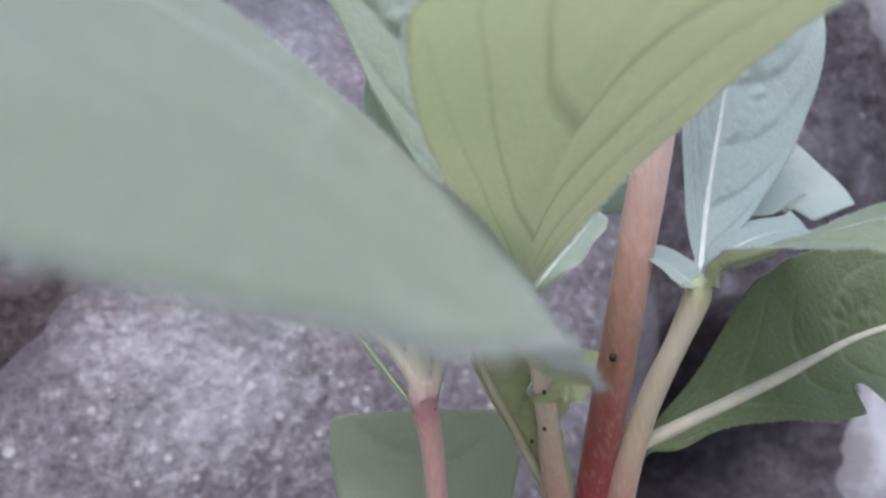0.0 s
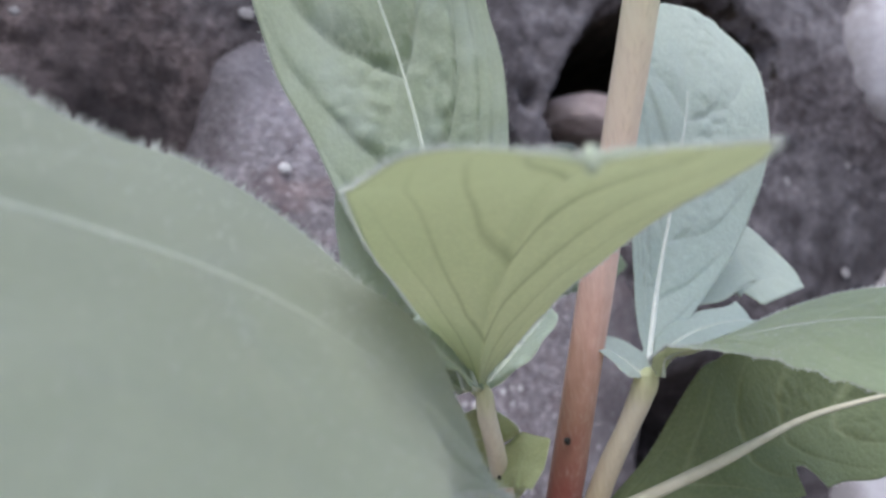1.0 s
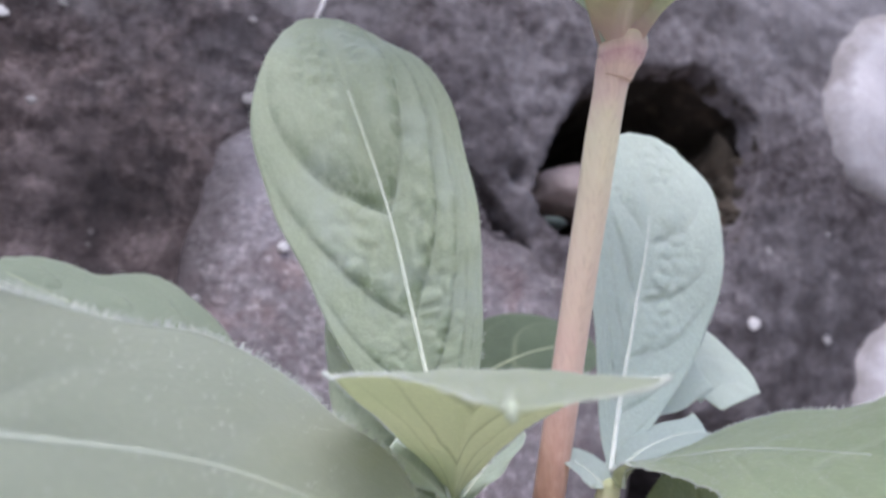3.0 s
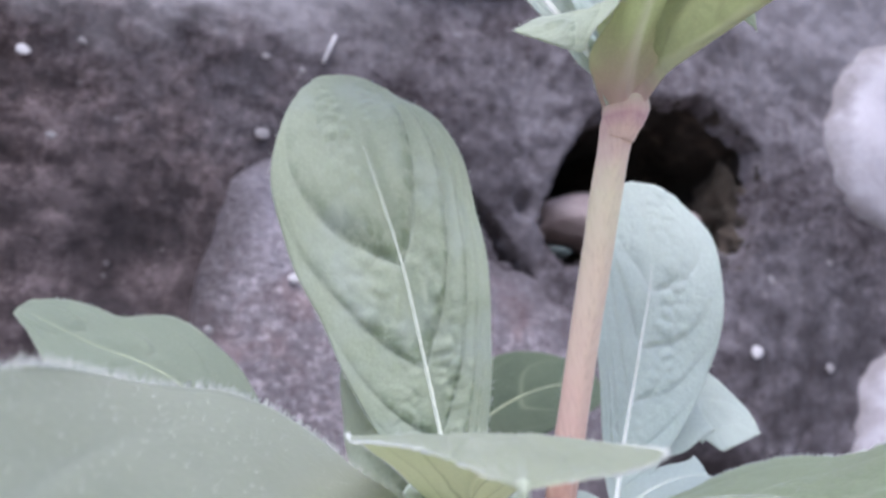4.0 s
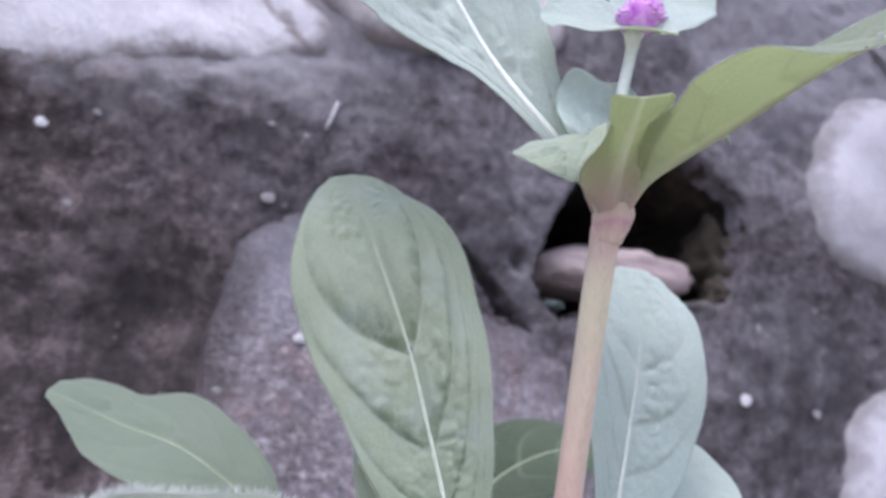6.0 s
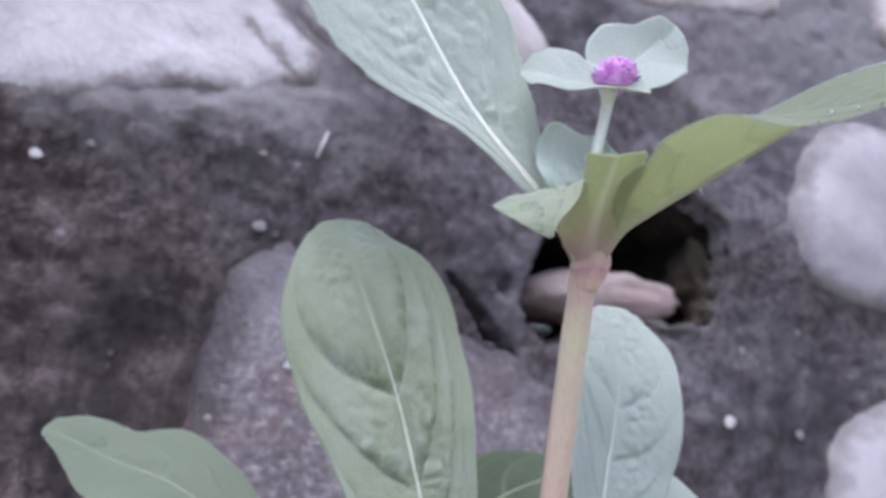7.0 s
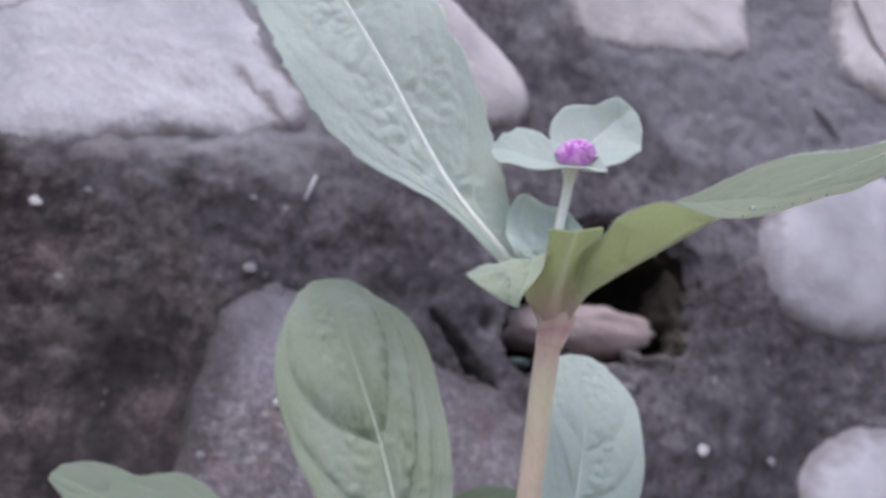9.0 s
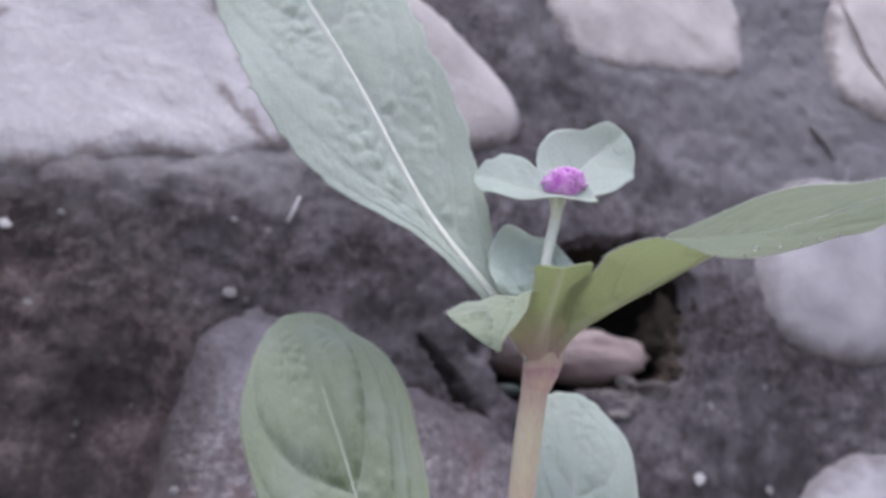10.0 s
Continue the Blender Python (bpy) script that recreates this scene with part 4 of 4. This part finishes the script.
# second side branch
leaf(plant, [(62.7, 113.1, 181.4), (66.8, 114.6, 193.3), (71.9, 114.2, 210.9), (76.6, 114.1, 229.5), (77.4, 119.1, 247.9)], [(-0.24, -0.97, -0.06), (-0.1, -0.99, -0.13), (-0.28, -0.89, 0.37)], 29.5, fold=(14, 8, -6), wave=0.4, waves=2.0, quilt=0.5, veins=6.67, slant=(4.2, 1.7), lane0=-0.418, last=4, stagger=0.0,
     sides=((0, 1.9, 3.5, 5.3, 7.8, 10.5, 11.5, 12.5, 11.6, 9.0, 6.0, 0), (0, 1.7, 4.3, 7.8, 11.9, 15.4, 16.2, 15.4, 14.2, 10.7, 7.5, 0)), swell=0.6, blister=0.6, nu=130, nv=60, mats=[LEAF_PALE, LEAF_UNDER], rib=(0.6, 0.08), rib_end=0.75, petiole=1.6, rib_mat=RIB_WHITE, hairs=200, seed=5.0, label="upright pale grey-green leaf with a white midrib")
leaf(plant, [(63.2, 110.8, 179.0), (63.6, 110.0, 182.4), (66.3, 105.0, 183.8), (71.1, 90.1, 186.3), (73.9, 74.2, 186.4), (79.3, 53.7, 185.6)], [(-0.14, 0.6, 0.79), (-0.11, 0.2, 0.97), (-0.17, -0.55, 0.82), (-0.47, -0.48, 0.74)], 34, fold=(3, 0, -3), wave=0.5, waves=2.6, quilt=0.5, veins=5, slant=2.2,
     sides=((0, 1.0, 3.5, 7.4, 11.9, 16.2, 18.9, 19.3, 17.1, 12.7, 7.5, 0), (0, 1.8, 3.2, 5.6, 7.9, 10.3, 14.0, 17.5, 18.3, 14.6, 9.2, 0)), blister=0.45, nu=120, nv=52, mats=[LEAF_TOP, LEAF_UNDER], rib=(0.5, 0.12), rib_mat=RIB_SOFT, rib_end=0.85, petiole=1.5, clasp=(2.2, 0.12), hairs=2200, downy=0.9, hair_thick=0.055, teeth=0.10, seed=6.0, label="spreading hairy leaf with a toothed edge")
leaf(plant, [(60.7, 112.4, 179.2), (59.8, 113.4, 180.6), (57.3, 114.7, 182.9), (52.1, 116.2, 186.0)], [(-0.31, -0.63, 0.71), (-0.34, -0.65, 0.68)], 6.5, fold=(24, 13), wave=0.2, quilt=0.1,
     sides=((0, 1.8, 2.5, 3.1, 3.3, 3.0, 2.6, 2.4, 1.7, 0.9, 0.5, 0), (0, 2.2, 2.2, 2.5, 2.9, 3.0, 2.8, 2.5, 1.7, 1.0, 0.6, 0)), mats=[LEAF_BRACT, LEAF_UNDER], rib=(0.25, 0.06), hairs=80, hair_len=0.5, seed=7.0, nu=40, nv=18, name="leaflet", petiole=1.6)
leaf(plant, [(63.2, 112.0, 181.2), (67.8, 110.8, 184.9), (75.1, 110.0, 187.2), (81.7, 109.4, 187.7)], [(-0.38, -0.59, 0.71), (-0.37, -0.53, 0.76)], 8.5, fold=(14, 17), wave=0.2, quilt=0.2,
     sides=((0, 1.2, 2.4, 2.9, 3.0, 3.3, 3.1, 3.0, 3.2, 3.6, 3.8, 2.0), (0, 1.1, 1.7, 2.7, 3.6, 4.2, 4.3, 4.4, 4.0, 3.9, 3.8, 2.0)), mats=[LEAF_BRACT, LEAF_UNDER], rib=(0.3, 0.1), hairs=120, hair_len=0.5, seed=8.0, nu=48, nv=20, name="leaflet", petiole=1.8)
leaf(plant, [(67.7, 116.4, 191.8), (78.1, 120.9, 197.4), (92.2, 123.4, 202.8), (99.2, 122.5, 197.5), (100.7, 118.5, 192.6)], [(-0.19, -0.85, 0.5)], 14.5, fold=(3, 0), wave=0.2,
     sides=((0, 2.7, 4.0, 5.2, 6.2, 7.1, 7.6, 7.5, 6.8, 5.9, 5.4, 5.2), (0, 4.5, 7.0, 8.6, 9.2, 9.4, 9.2, 9.0, 8.4, 7.1, 6.2, 5.4)), quilt=0.15, mats=[LEAF_BRACT, LEAF_UNDER], rib=(0, 0), seed=9.0, label="pale leaf with a torn blunt tip")
leaf(plant, [(59.6, 127.6, 154.2), (73.9, 113.7, 163.9), (83.0, 110.9, 167.8), (94.5, 109.3, 171.4), (116.2, 106.5, 174.8)], [(-0.43, -0.86, 0.28), (-0.4, -0.91, 0.13)], 36, fold=(13, 7), wave=0.4, waves=3.0, quilt=0.5, veins=5, slant=2.0,
     sides=((0, 2.3, 5.5, 10.9, 14.2, 15.0, 15.4, 15.0, 13.4, 10.5, 7.2, 0), (0, 3.1, 3.2, 5.9, 9.2, 10.2, 10.8, 11.6, 12.6, 10.5, 6.4, 0)), blister=0.4, nu=160, nv=56, mats=[LEAF_DARK, LEAF_UNDER], rib=(1.25, 0.45), rib_mat=RIB_STRAW, petiole=2.2, hairs=260, hair_len=0.5, seed=10.0, bites=((0.57, 1, 0.05, 0.42), (0.545, 1, 0.02, 0.12)), label="large dark green leaf with a thick pale midrib and an eaten edge")
leaf(plant, [(51.5, 136, 140), (47.3, 134, 148), (41.5, 131, 156), (36.6, 127.6, 161.8), (32.4, 124.8, 167), (28.4, 121.6, 172), (26.0, 119.6, 175.4)], [(-0.35, -0.8, 0.5), (-0.6, -0.7, 0.4)], 19, fold=(16, 4), wave=1.6, waves=3.4, quilt=1.2, veins=6, slant=1.6,
     sides=((1.2, 1.2, 1.2, 1.2, 1.2, 1.2, 1.2, 1.2, 1.0, 0.8, 0.6, 0), (1.5, 2.0, 3.2, 6.5, 8.6, 8.2, 10.5, 11.5, 9.0, 6.0, 3.4, 0)), blister=0.9, mats=[LEAF_OLIVE, LEAF_UNDER], rib=(1.25, 0.7), rib_mat=RIB_OLIVE, seed=11.0, bites=((0.33, 1, 0.05, 0.3), (0.5, 1, 0.06, 0.45), (0.6, 1, 0.04, 0.25)), petiole=1.5, hairs=350, hair_len=0.8, nu=110, nv=44, label="crumpled half-eaten leaf")
leaf(plant, [(37.4, 121.2, 164.4), (39.5, 117.9, 166.7), (41, 116, 167.2), (42.8, 114, 166.6)], [(-0.35, -0.75, 0.6)], 9.5, 0.5, 0.14, (12, 8), quilt=0.3, mats=[LEAF_OLIVE, LEAF_UNDER], rib=(0, 0), seed=11.5, nu=28, nv=14, name="leaflet")
for c in ((37.2, 117.6, 165.3), (38.2, 123.2, 157.9), (39.4, 121.6, 159.7)):
    part("speck", ellipsoid(c, (0.3, 0.3, 0.35), 3.0, 0.3, 2), SPECK, branch_c, "black speck")

# crown
leaf(plant, [(52.0, 90.0, 250.8), (45.4, 91.1, 261.0), (31.8, 95.8, 281.4), (17.9, 98.0, 308.8), (6.7, 101.3, 330.4), (-7.4, 105.6, 356.6)], [(-0.48, -0.82, 0.33), (-0.38, -0.88, 0.3), (-0.44, -0.83, 0.35)], 41, fold=(12, 12, 0), wave=0.8, waves=3.4, quilt=0.55, veins=5.5, slant=2.4,
     sides=((0, 1.0, 2.8, 2.6, 6.0, 18.2, 22.0, 19.9, 18.6, 14.1, 8.9, 0), (0, 1.0, 3.3, 4.6, 12.0, 17.1, 18.0, 19.1, 18.1, 14.1, 8.9, 0)), blister=1.0, bites=((0.45, 1, 0.03, 0.05), (0.52, 1, 0.03, 0.05), (0.59, 1, 0.03, 0.05)), petiole=3.0, nu=170, nv=64, mats=[LEAF_BLUE, LEAF_UNDER], rib=(0.95, 0.2), rib_end=0.9, rib_mat=RIB_WHITE, hairs=500, teeth=0.07, seed=12.0, label="long grey-green leaf with a white midrib")
arch = leaf(plant, [(54.6, 88.2, 249.4), (57.3, 85.0, 254.6), (60.9, 79.5, 257.7), (65.4, 67.4, 261.3), (66.3, 50.5, 263.5), (64.7, 35.5, 261.6), (61.4, 12.9, 259.7)], [(-0.33, 0.83, 0.44), (-0.27, 0.18, 0.95), (-0.31, -0.03, 0.95), (-0.42, -0.11, 0.9), (-0.67, -0.16, 0.73)], 33, fold=(34, 24, 33, 10, -9), wave=0.5, waves=2.6, quilt=0.5, veins=5, slant=2.2,
     sides=((0, 4.0, 7.6, 11.3, 14.2, 16.1, 16.3, 15.3, 12.9, 9.6, 6.2, 0), (0, 4.0, 6.6, 9.2, 11.3, 14.0, 15.1, 14.3, 12.9, 8.8, 7.5, 0)), blister=0.45, nu=150, nv=60, mats=[LEAF_FELT, ARCH_UNDER], rib=(0.6, 0.2), rib_mat=RIB_SOFT, keel=0.9, clasp=(3.4, 0.12), petiole=3.2, hairs=1800, seed=13.0, label="arching hairy leaf twisting to show both faces")
leaf(plant, [(52.3, 89.4, 248.4), (50.9, 85.3, 253.4), (49.0, 79.2, 258.1), (46.2, 70.5, 263.0)], [(0.35, 0.92, 0.2), (0.0, 0.89, 0.46), (0.11, 0.5, 0.86)], 14.5, fold=(4, 9, 8), quilt=0.15, wave=0.3,
     sides=((5.0, 5.6, 6.0, 6.1, 5.8, 5.5, 5.7, 6.3, 6.6, 6.6, 6.4, 5.4), (4.6, 4.8, 5.0, 5.8, 7.0, 7.2, 6.2, 5.0, 4.6, 4.6, 5.0, 4.6)), petiole=4.2, keel=0.5, clasp=(2.9, 0.4), mats=[LEAF_TOP, SHEATH], rib=(0, 0), hairs=200, hair_len=0.6, seed=14.0, nu=60, nv=32, name="leaflet")
leaf(plant, [(48.5, 86.8, 255.0), (43.2, 80.3, 259.5), (36.5, 78.2, 256.7), (31.2, 80.0, 252.5)], [(-0.01, -0.27, 0.96), (-0.46, -0.24, 0.85), (-0.18, -0.61, 0.77)], 17.5, fold=(10, 8, -3), wave=0.2,
     sides=((0, 0.8, 1.4, 2.3, 3.7, 5.3, 7.1, 8.6, 8.9, 9.1, 8.7, 4.5), (0, 0.8, 1.4, 2.2, 3.5, 4.9, 6.0, 7.0, 7.7, 8.1, 8.0, 4.0)), quilt=0.3, veins=4.0, blister=0.15, mats=[LEAF_SAGE, LEAF_UNDER], rib=(0.3, 0.08), rib_end=0.6, hairs=320, seed=15.0, nu=60, nv=32, name="leaflet", petiole=2.5)
leaf(plant, [(47.2, 85.7, 256.2), (50.5, 84.0, 264.9), (57.0, 81.5, 268.2)], [(-0.27, -0.87, 0.42), (-0.26, -0.79, 0.55)], 18, fold=(14, 7), wave=1.2, waves=3.2, quilt=0.8, veins=4,
     sides=((0, 3.3, 5.4, 7.6, 9.9, 12.2, 12.9, 10.6, 7.7, 5.0, 2.9, 0), (0, 2.1, 3.1, 4.0, 4.5, 4.8, 4.8, 4.5, 3.9, 3.1, 2.2, 0)), blister=0.8, mats=[LEAF_PALE, LEAF_UNDER], rib=(0.35, 0.1), hairs=120, hair_len=0.5, seed=16.0, nu=60, nv=36, name="leaflet")
leaf(plant, [(51.5, 90, 257), (53.5, 86, 263), (56.5, 80, 266)], [(-0.3, -0.4, 0.85)], 8, 0.6, 0.4, (12, 6), mats=[LEAF_BLUE, LEAF_UNDER], rib=(0.4, 0.2), seed=17.0, nu=28, nv=14, name="leaflet")
leaf(plant, [(68.5, 83, 264.5), (73, 81.5, 265.6), (76.2, 81.5, 264.6)], [(-0.35, -0.7, 0.4)], 4.8, 0.7, 0.15, (20, 10), mats=[LEAF_TOP, LEAF_UNDER], rib=(0, 0), seed=18.0, quilt=0.1, nu=20, nv=12, name="leaflet", petiole=0.5)

DEW, dn, db = mat_base("dew", 0.03)
db.inputs["Transmission Weight"].default_value, db.inputs["IOR"].default_value = 0.75, 1.45
for c, r in (((54.0, 35.9, 256.6), 0.45), ((53.6, 37.6, 255.9), 0.22), ((54.8, 32.6, 255.8), 0.26), ((55.6, 30.0, 255.5), 0.22), ((56.0, 27.4, 255.4), 0.28), ((55.9, 24.6, 255.0), 0.2)):
    part("dew_drop", ellipsoid(c, (r, r, r * 0.9), r * 9, 0.08, 3), DEW, arch, "clear dew drop")


# ---- flower ----
def flower():
    head = bmesh.new()
    rng = random.Random(5)
    cx = np.array((52.3, 76, 281.8))
    axis = unit(np.array((0.25, -0.35, 0.9)))
    e1 = unit(np.cross(axis, (0.9, -0.4, 0)))
    e2 = np.cross(axis, e1)
    for k in range(130):
        z = 1 - 1.25 * (k + 0.5) / 130
        a = k * 2.39996
        r = math.sqrt(max(0, 1 - z * z))
        d = unit(r * math.cos(a) * e1 + r * math.sin(a) * e2 + z * axis)
        base = cx + d * np.array((3.0, 3.0, 2.2))
        tip = cx + d * np.array((4.6, 4.6, 3.1)) * rng.uniform(0.92, 1.08) + axis * 0.5
        sa = unit(np.cross(d, axis + 0.01)) * 0.75
        sb = unit(np.cross(d, sa)) * 0.32
        midp = 0.45 * base + 0.55 * tip
        vs = [head.verts.new(p * MM) for p in (base - sa * 0.6, base + sa * 0.6, midp + sa + sb, midp - sa + sb, midp - sb, tip)]
        for f in ((0, 1, 2, 3), (3, 2, 5), (1, 0, 4), (2, 1, 4), (0, 3, 4), (2, 4, 5), (4, 3, 5)):
            head.faces.new([vs[q] for q in f])
    core = ellipsoid(tuple(cx), (3.9, 3.9, 2.9), 1.0, 0.1, 3)
    tmp = bpy.data.meshes.new("core")
    core.to_mesh(tmp)
    core.free()
    head.from_mesh(tmp)
    bmesh.ops.recalc_face_normals(head, faces=head.faces)
    fl = part("flower_head", head, PETAL, plant, "small round purple flower head")
    part("flower_stalk", tube([(50, 84.5, 257), (50, 81.5, 266), (51.2, 78, 276), (51.4, 77, 279.5)], [1.0, 1.05, 1.1, 1.9], 24, 12), RIB_WHITE, fl)
    leaf(fl, [(51.4, 77.8, 279.5), (57.3, 80.1, 285.2), (64.7, 79.6, 292.0), (69.3, 75.6, 296.5)], [(-0.41, -0.9, 0.17), (-0.47, -0.88, 0.05)], 18.5, fold=(16, 9), cup=0.1, wave=0.3, waves=1.5, quilt=0.15,
         sides=((0, 4.0, 6.0, 8.1, 9.5, 9.9, 8.2, 5.8, 5.2, 4.4, 3.4, 0), (0, 4.0, 6.0, 7.7, 8.8, 9.5, 9.6, 8.9, 7.5, 5.4, 2.7, 0)), mats=[LEAF_BRACT, LEAF_UNDER], rim=RIM_PALE, thick=0.5, rib=(0.32, 0.1), rib_end=0.85, rib_mat=RIB_WHITE, seed=19.0, nu=48, nv=28, name="bract")
    leaf(fl, [(57.1, 72.1, 277.8), (51.5, 75.2, 279.5), (46.4, 80.7, 282.1), (42.3, 84.5, 285.1), (38.7, 87.1, 286.2)], [(-0.27, -0.73, 0.63), (-0.49, -0.8, 0.36)], 12, fold=(18, 9), cup=0.1, wave=0.4, waves=2.5, quilt=0.15,
         sides=((0, 2.7, 3.5, 4.2, 5.2, 6.1, 6.6, 6.0, 5.1, 3.9, 2.2, 0), (0, 2.5, 3.6, 4.4, 4.8, 5.2, 6.4, 6.6, 5.4, 3.2, 1.6, 0)), mats=[LEAF_BRACT, LEAF_UNDER], rim=RIM_PALE, thick=0.5, rib=(0.25, 0.08), bites=((0.84, 1, 0.05, 0.2),), seed=20.0, nu=56, nv=26, name="bract", petiole=0.5)


flower()

# ---- plant behind ----
plant_b = thing("flowering_plant", (31, 146, 0), "slender pinkish-stemmed plant with broad leaves behind the flowering one", "plant", group="plants before the wall")
part("stem", tube([(31, 146, -6), (31, 142, 100), (29.5, 138, 148), (26.4, 135, 163.5), (26.0, 134.9, 167), (25.6, 134.8, 172), (25.4, 134.8, 178)], [1.9, 1.8, 1.6, 2.1, 1.9, 1.6, 1.7], 60, 16, 0.02, 8), BACK_BARK, plant_b)
part("petiole", tube([(26.2, 134.2, 163.8), (24.4, 134.6, 168), (21.6, 137.2, 173), (17.2, 141, 179), (12.5, 145, 184.5)], [1.5, 1.2, 1.1, 1.1, 0.8], 30, 12, 0.02, 2), BACK_BARK, plant_b)
part("petiole", tube([(26.8, 134.4, 163.8), (28.6, 134.8, 168), (31.6, 137.4, 173), (36, 141, 180)], [1.5, 1.2, 1.0, 0.8], 30, 12, 0.02, 3), BACK_BARK, plant_b)
leaf(plant_b, [(24.9, 134.5, 162.6), (7.9, 148.9, 190.1), (-10.8, 159.6, 208.1), (-26.6, 168.3, 215.9), (-41.1, 172.9, 223.6)], [(-0.25, -0.69, 0.68), (-0.19, -0.61, 0.77)], 27, fold=(11, 8), wave=0.5, waves=2.4, quilt=0.6, veins=5, slant=2.0,
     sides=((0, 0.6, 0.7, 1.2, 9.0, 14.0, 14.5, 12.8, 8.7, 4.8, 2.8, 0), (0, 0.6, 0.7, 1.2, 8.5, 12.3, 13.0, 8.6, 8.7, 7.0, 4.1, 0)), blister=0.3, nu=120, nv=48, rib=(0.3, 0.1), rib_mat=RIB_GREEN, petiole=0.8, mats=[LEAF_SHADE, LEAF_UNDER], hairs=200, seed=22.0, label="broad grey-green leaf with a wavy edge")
leaf(plant_b, [(27, 133.8, 162.5), (42, 146, 188), (60, 153, 200), (80, 159, 206), (98, 163, 206)], [(-0.3, -0.8, 0.5)], 24, fold=(10, 4), sides=((0, 0.6, 0.7, 1.2, 8.0, 11.6, 12.0, 11.2, 9.2, 6.5, 4.0, 0), (0, 0.6, 0.7, 1.2, 8.0, 11.6, 12.0, 11.2, 9.2, 6.5, 4.0, 0)), petiole=0.9, mats=[LEAF_SHADED, LEAF_DARK], rib=(0.6, 0.2), rib_mat=RIB_GREEN, seed=23.0, label="dark green leaf, shade included in its colour")
leaf(plant_b, [(31, 141, 112), (32, 148, 128), (33, 151, 146), (33.5, 152, 160.5)], [(-0.42, -0.89, 0.1)], 33, 0.5, 0.06, (6, 4), blister=0.3, mats=[LEAF_FELT, LEAF_UNDER], rib=(0.5, 0.2), rib_mat=RIB_GREEN, seed=24.0, label="dark blunt leaf low on the stem")

# ---- near plant ----
plant_c = thing("flowering_plant", (-78, 70, 0), "plant whose large downy leaf hangs close to the viewer", "plant", group="plants before the wall")
part("stem", tube([(-78, 70, -6), (-77, 66, 90), (-72, 57, 170), (-66, 53, 194), (-64, 52.5, 197)], [2.6, 2.4, 2.2, 2.4, 1.5], 60, 16, 0.02, 9), BRANCH, plant_c)
leaf(plant_c, [(-65, 53, 195), (-46, 57, 197), (-27, 63, 194), (-8, 72, 189.6), (8, 78, 181), (18.6, 80, 169.5)], [(-0.25, -1.45, 0.7), (-0.25, -0.08, 0.7)], 52.5, 1.97, 0.73, (0, 0), -0.06, 0.8, 2.4, 0.4,
     mats=[LEAF_NEAR, LEAF_UNDER], rim=LEAF_NEAR, asym=(1.0, 0.86), b2=1.48, rib=(0.36, 0.06), rib_mat=RIB_SOFT, rib_end=0.8, hairs=3200, downy=0.3, hair_len=2.0, hair_thick=0.042, seed=25.0, nu=90, nv=40, label="large downy grey-green leaf with hairy edges")
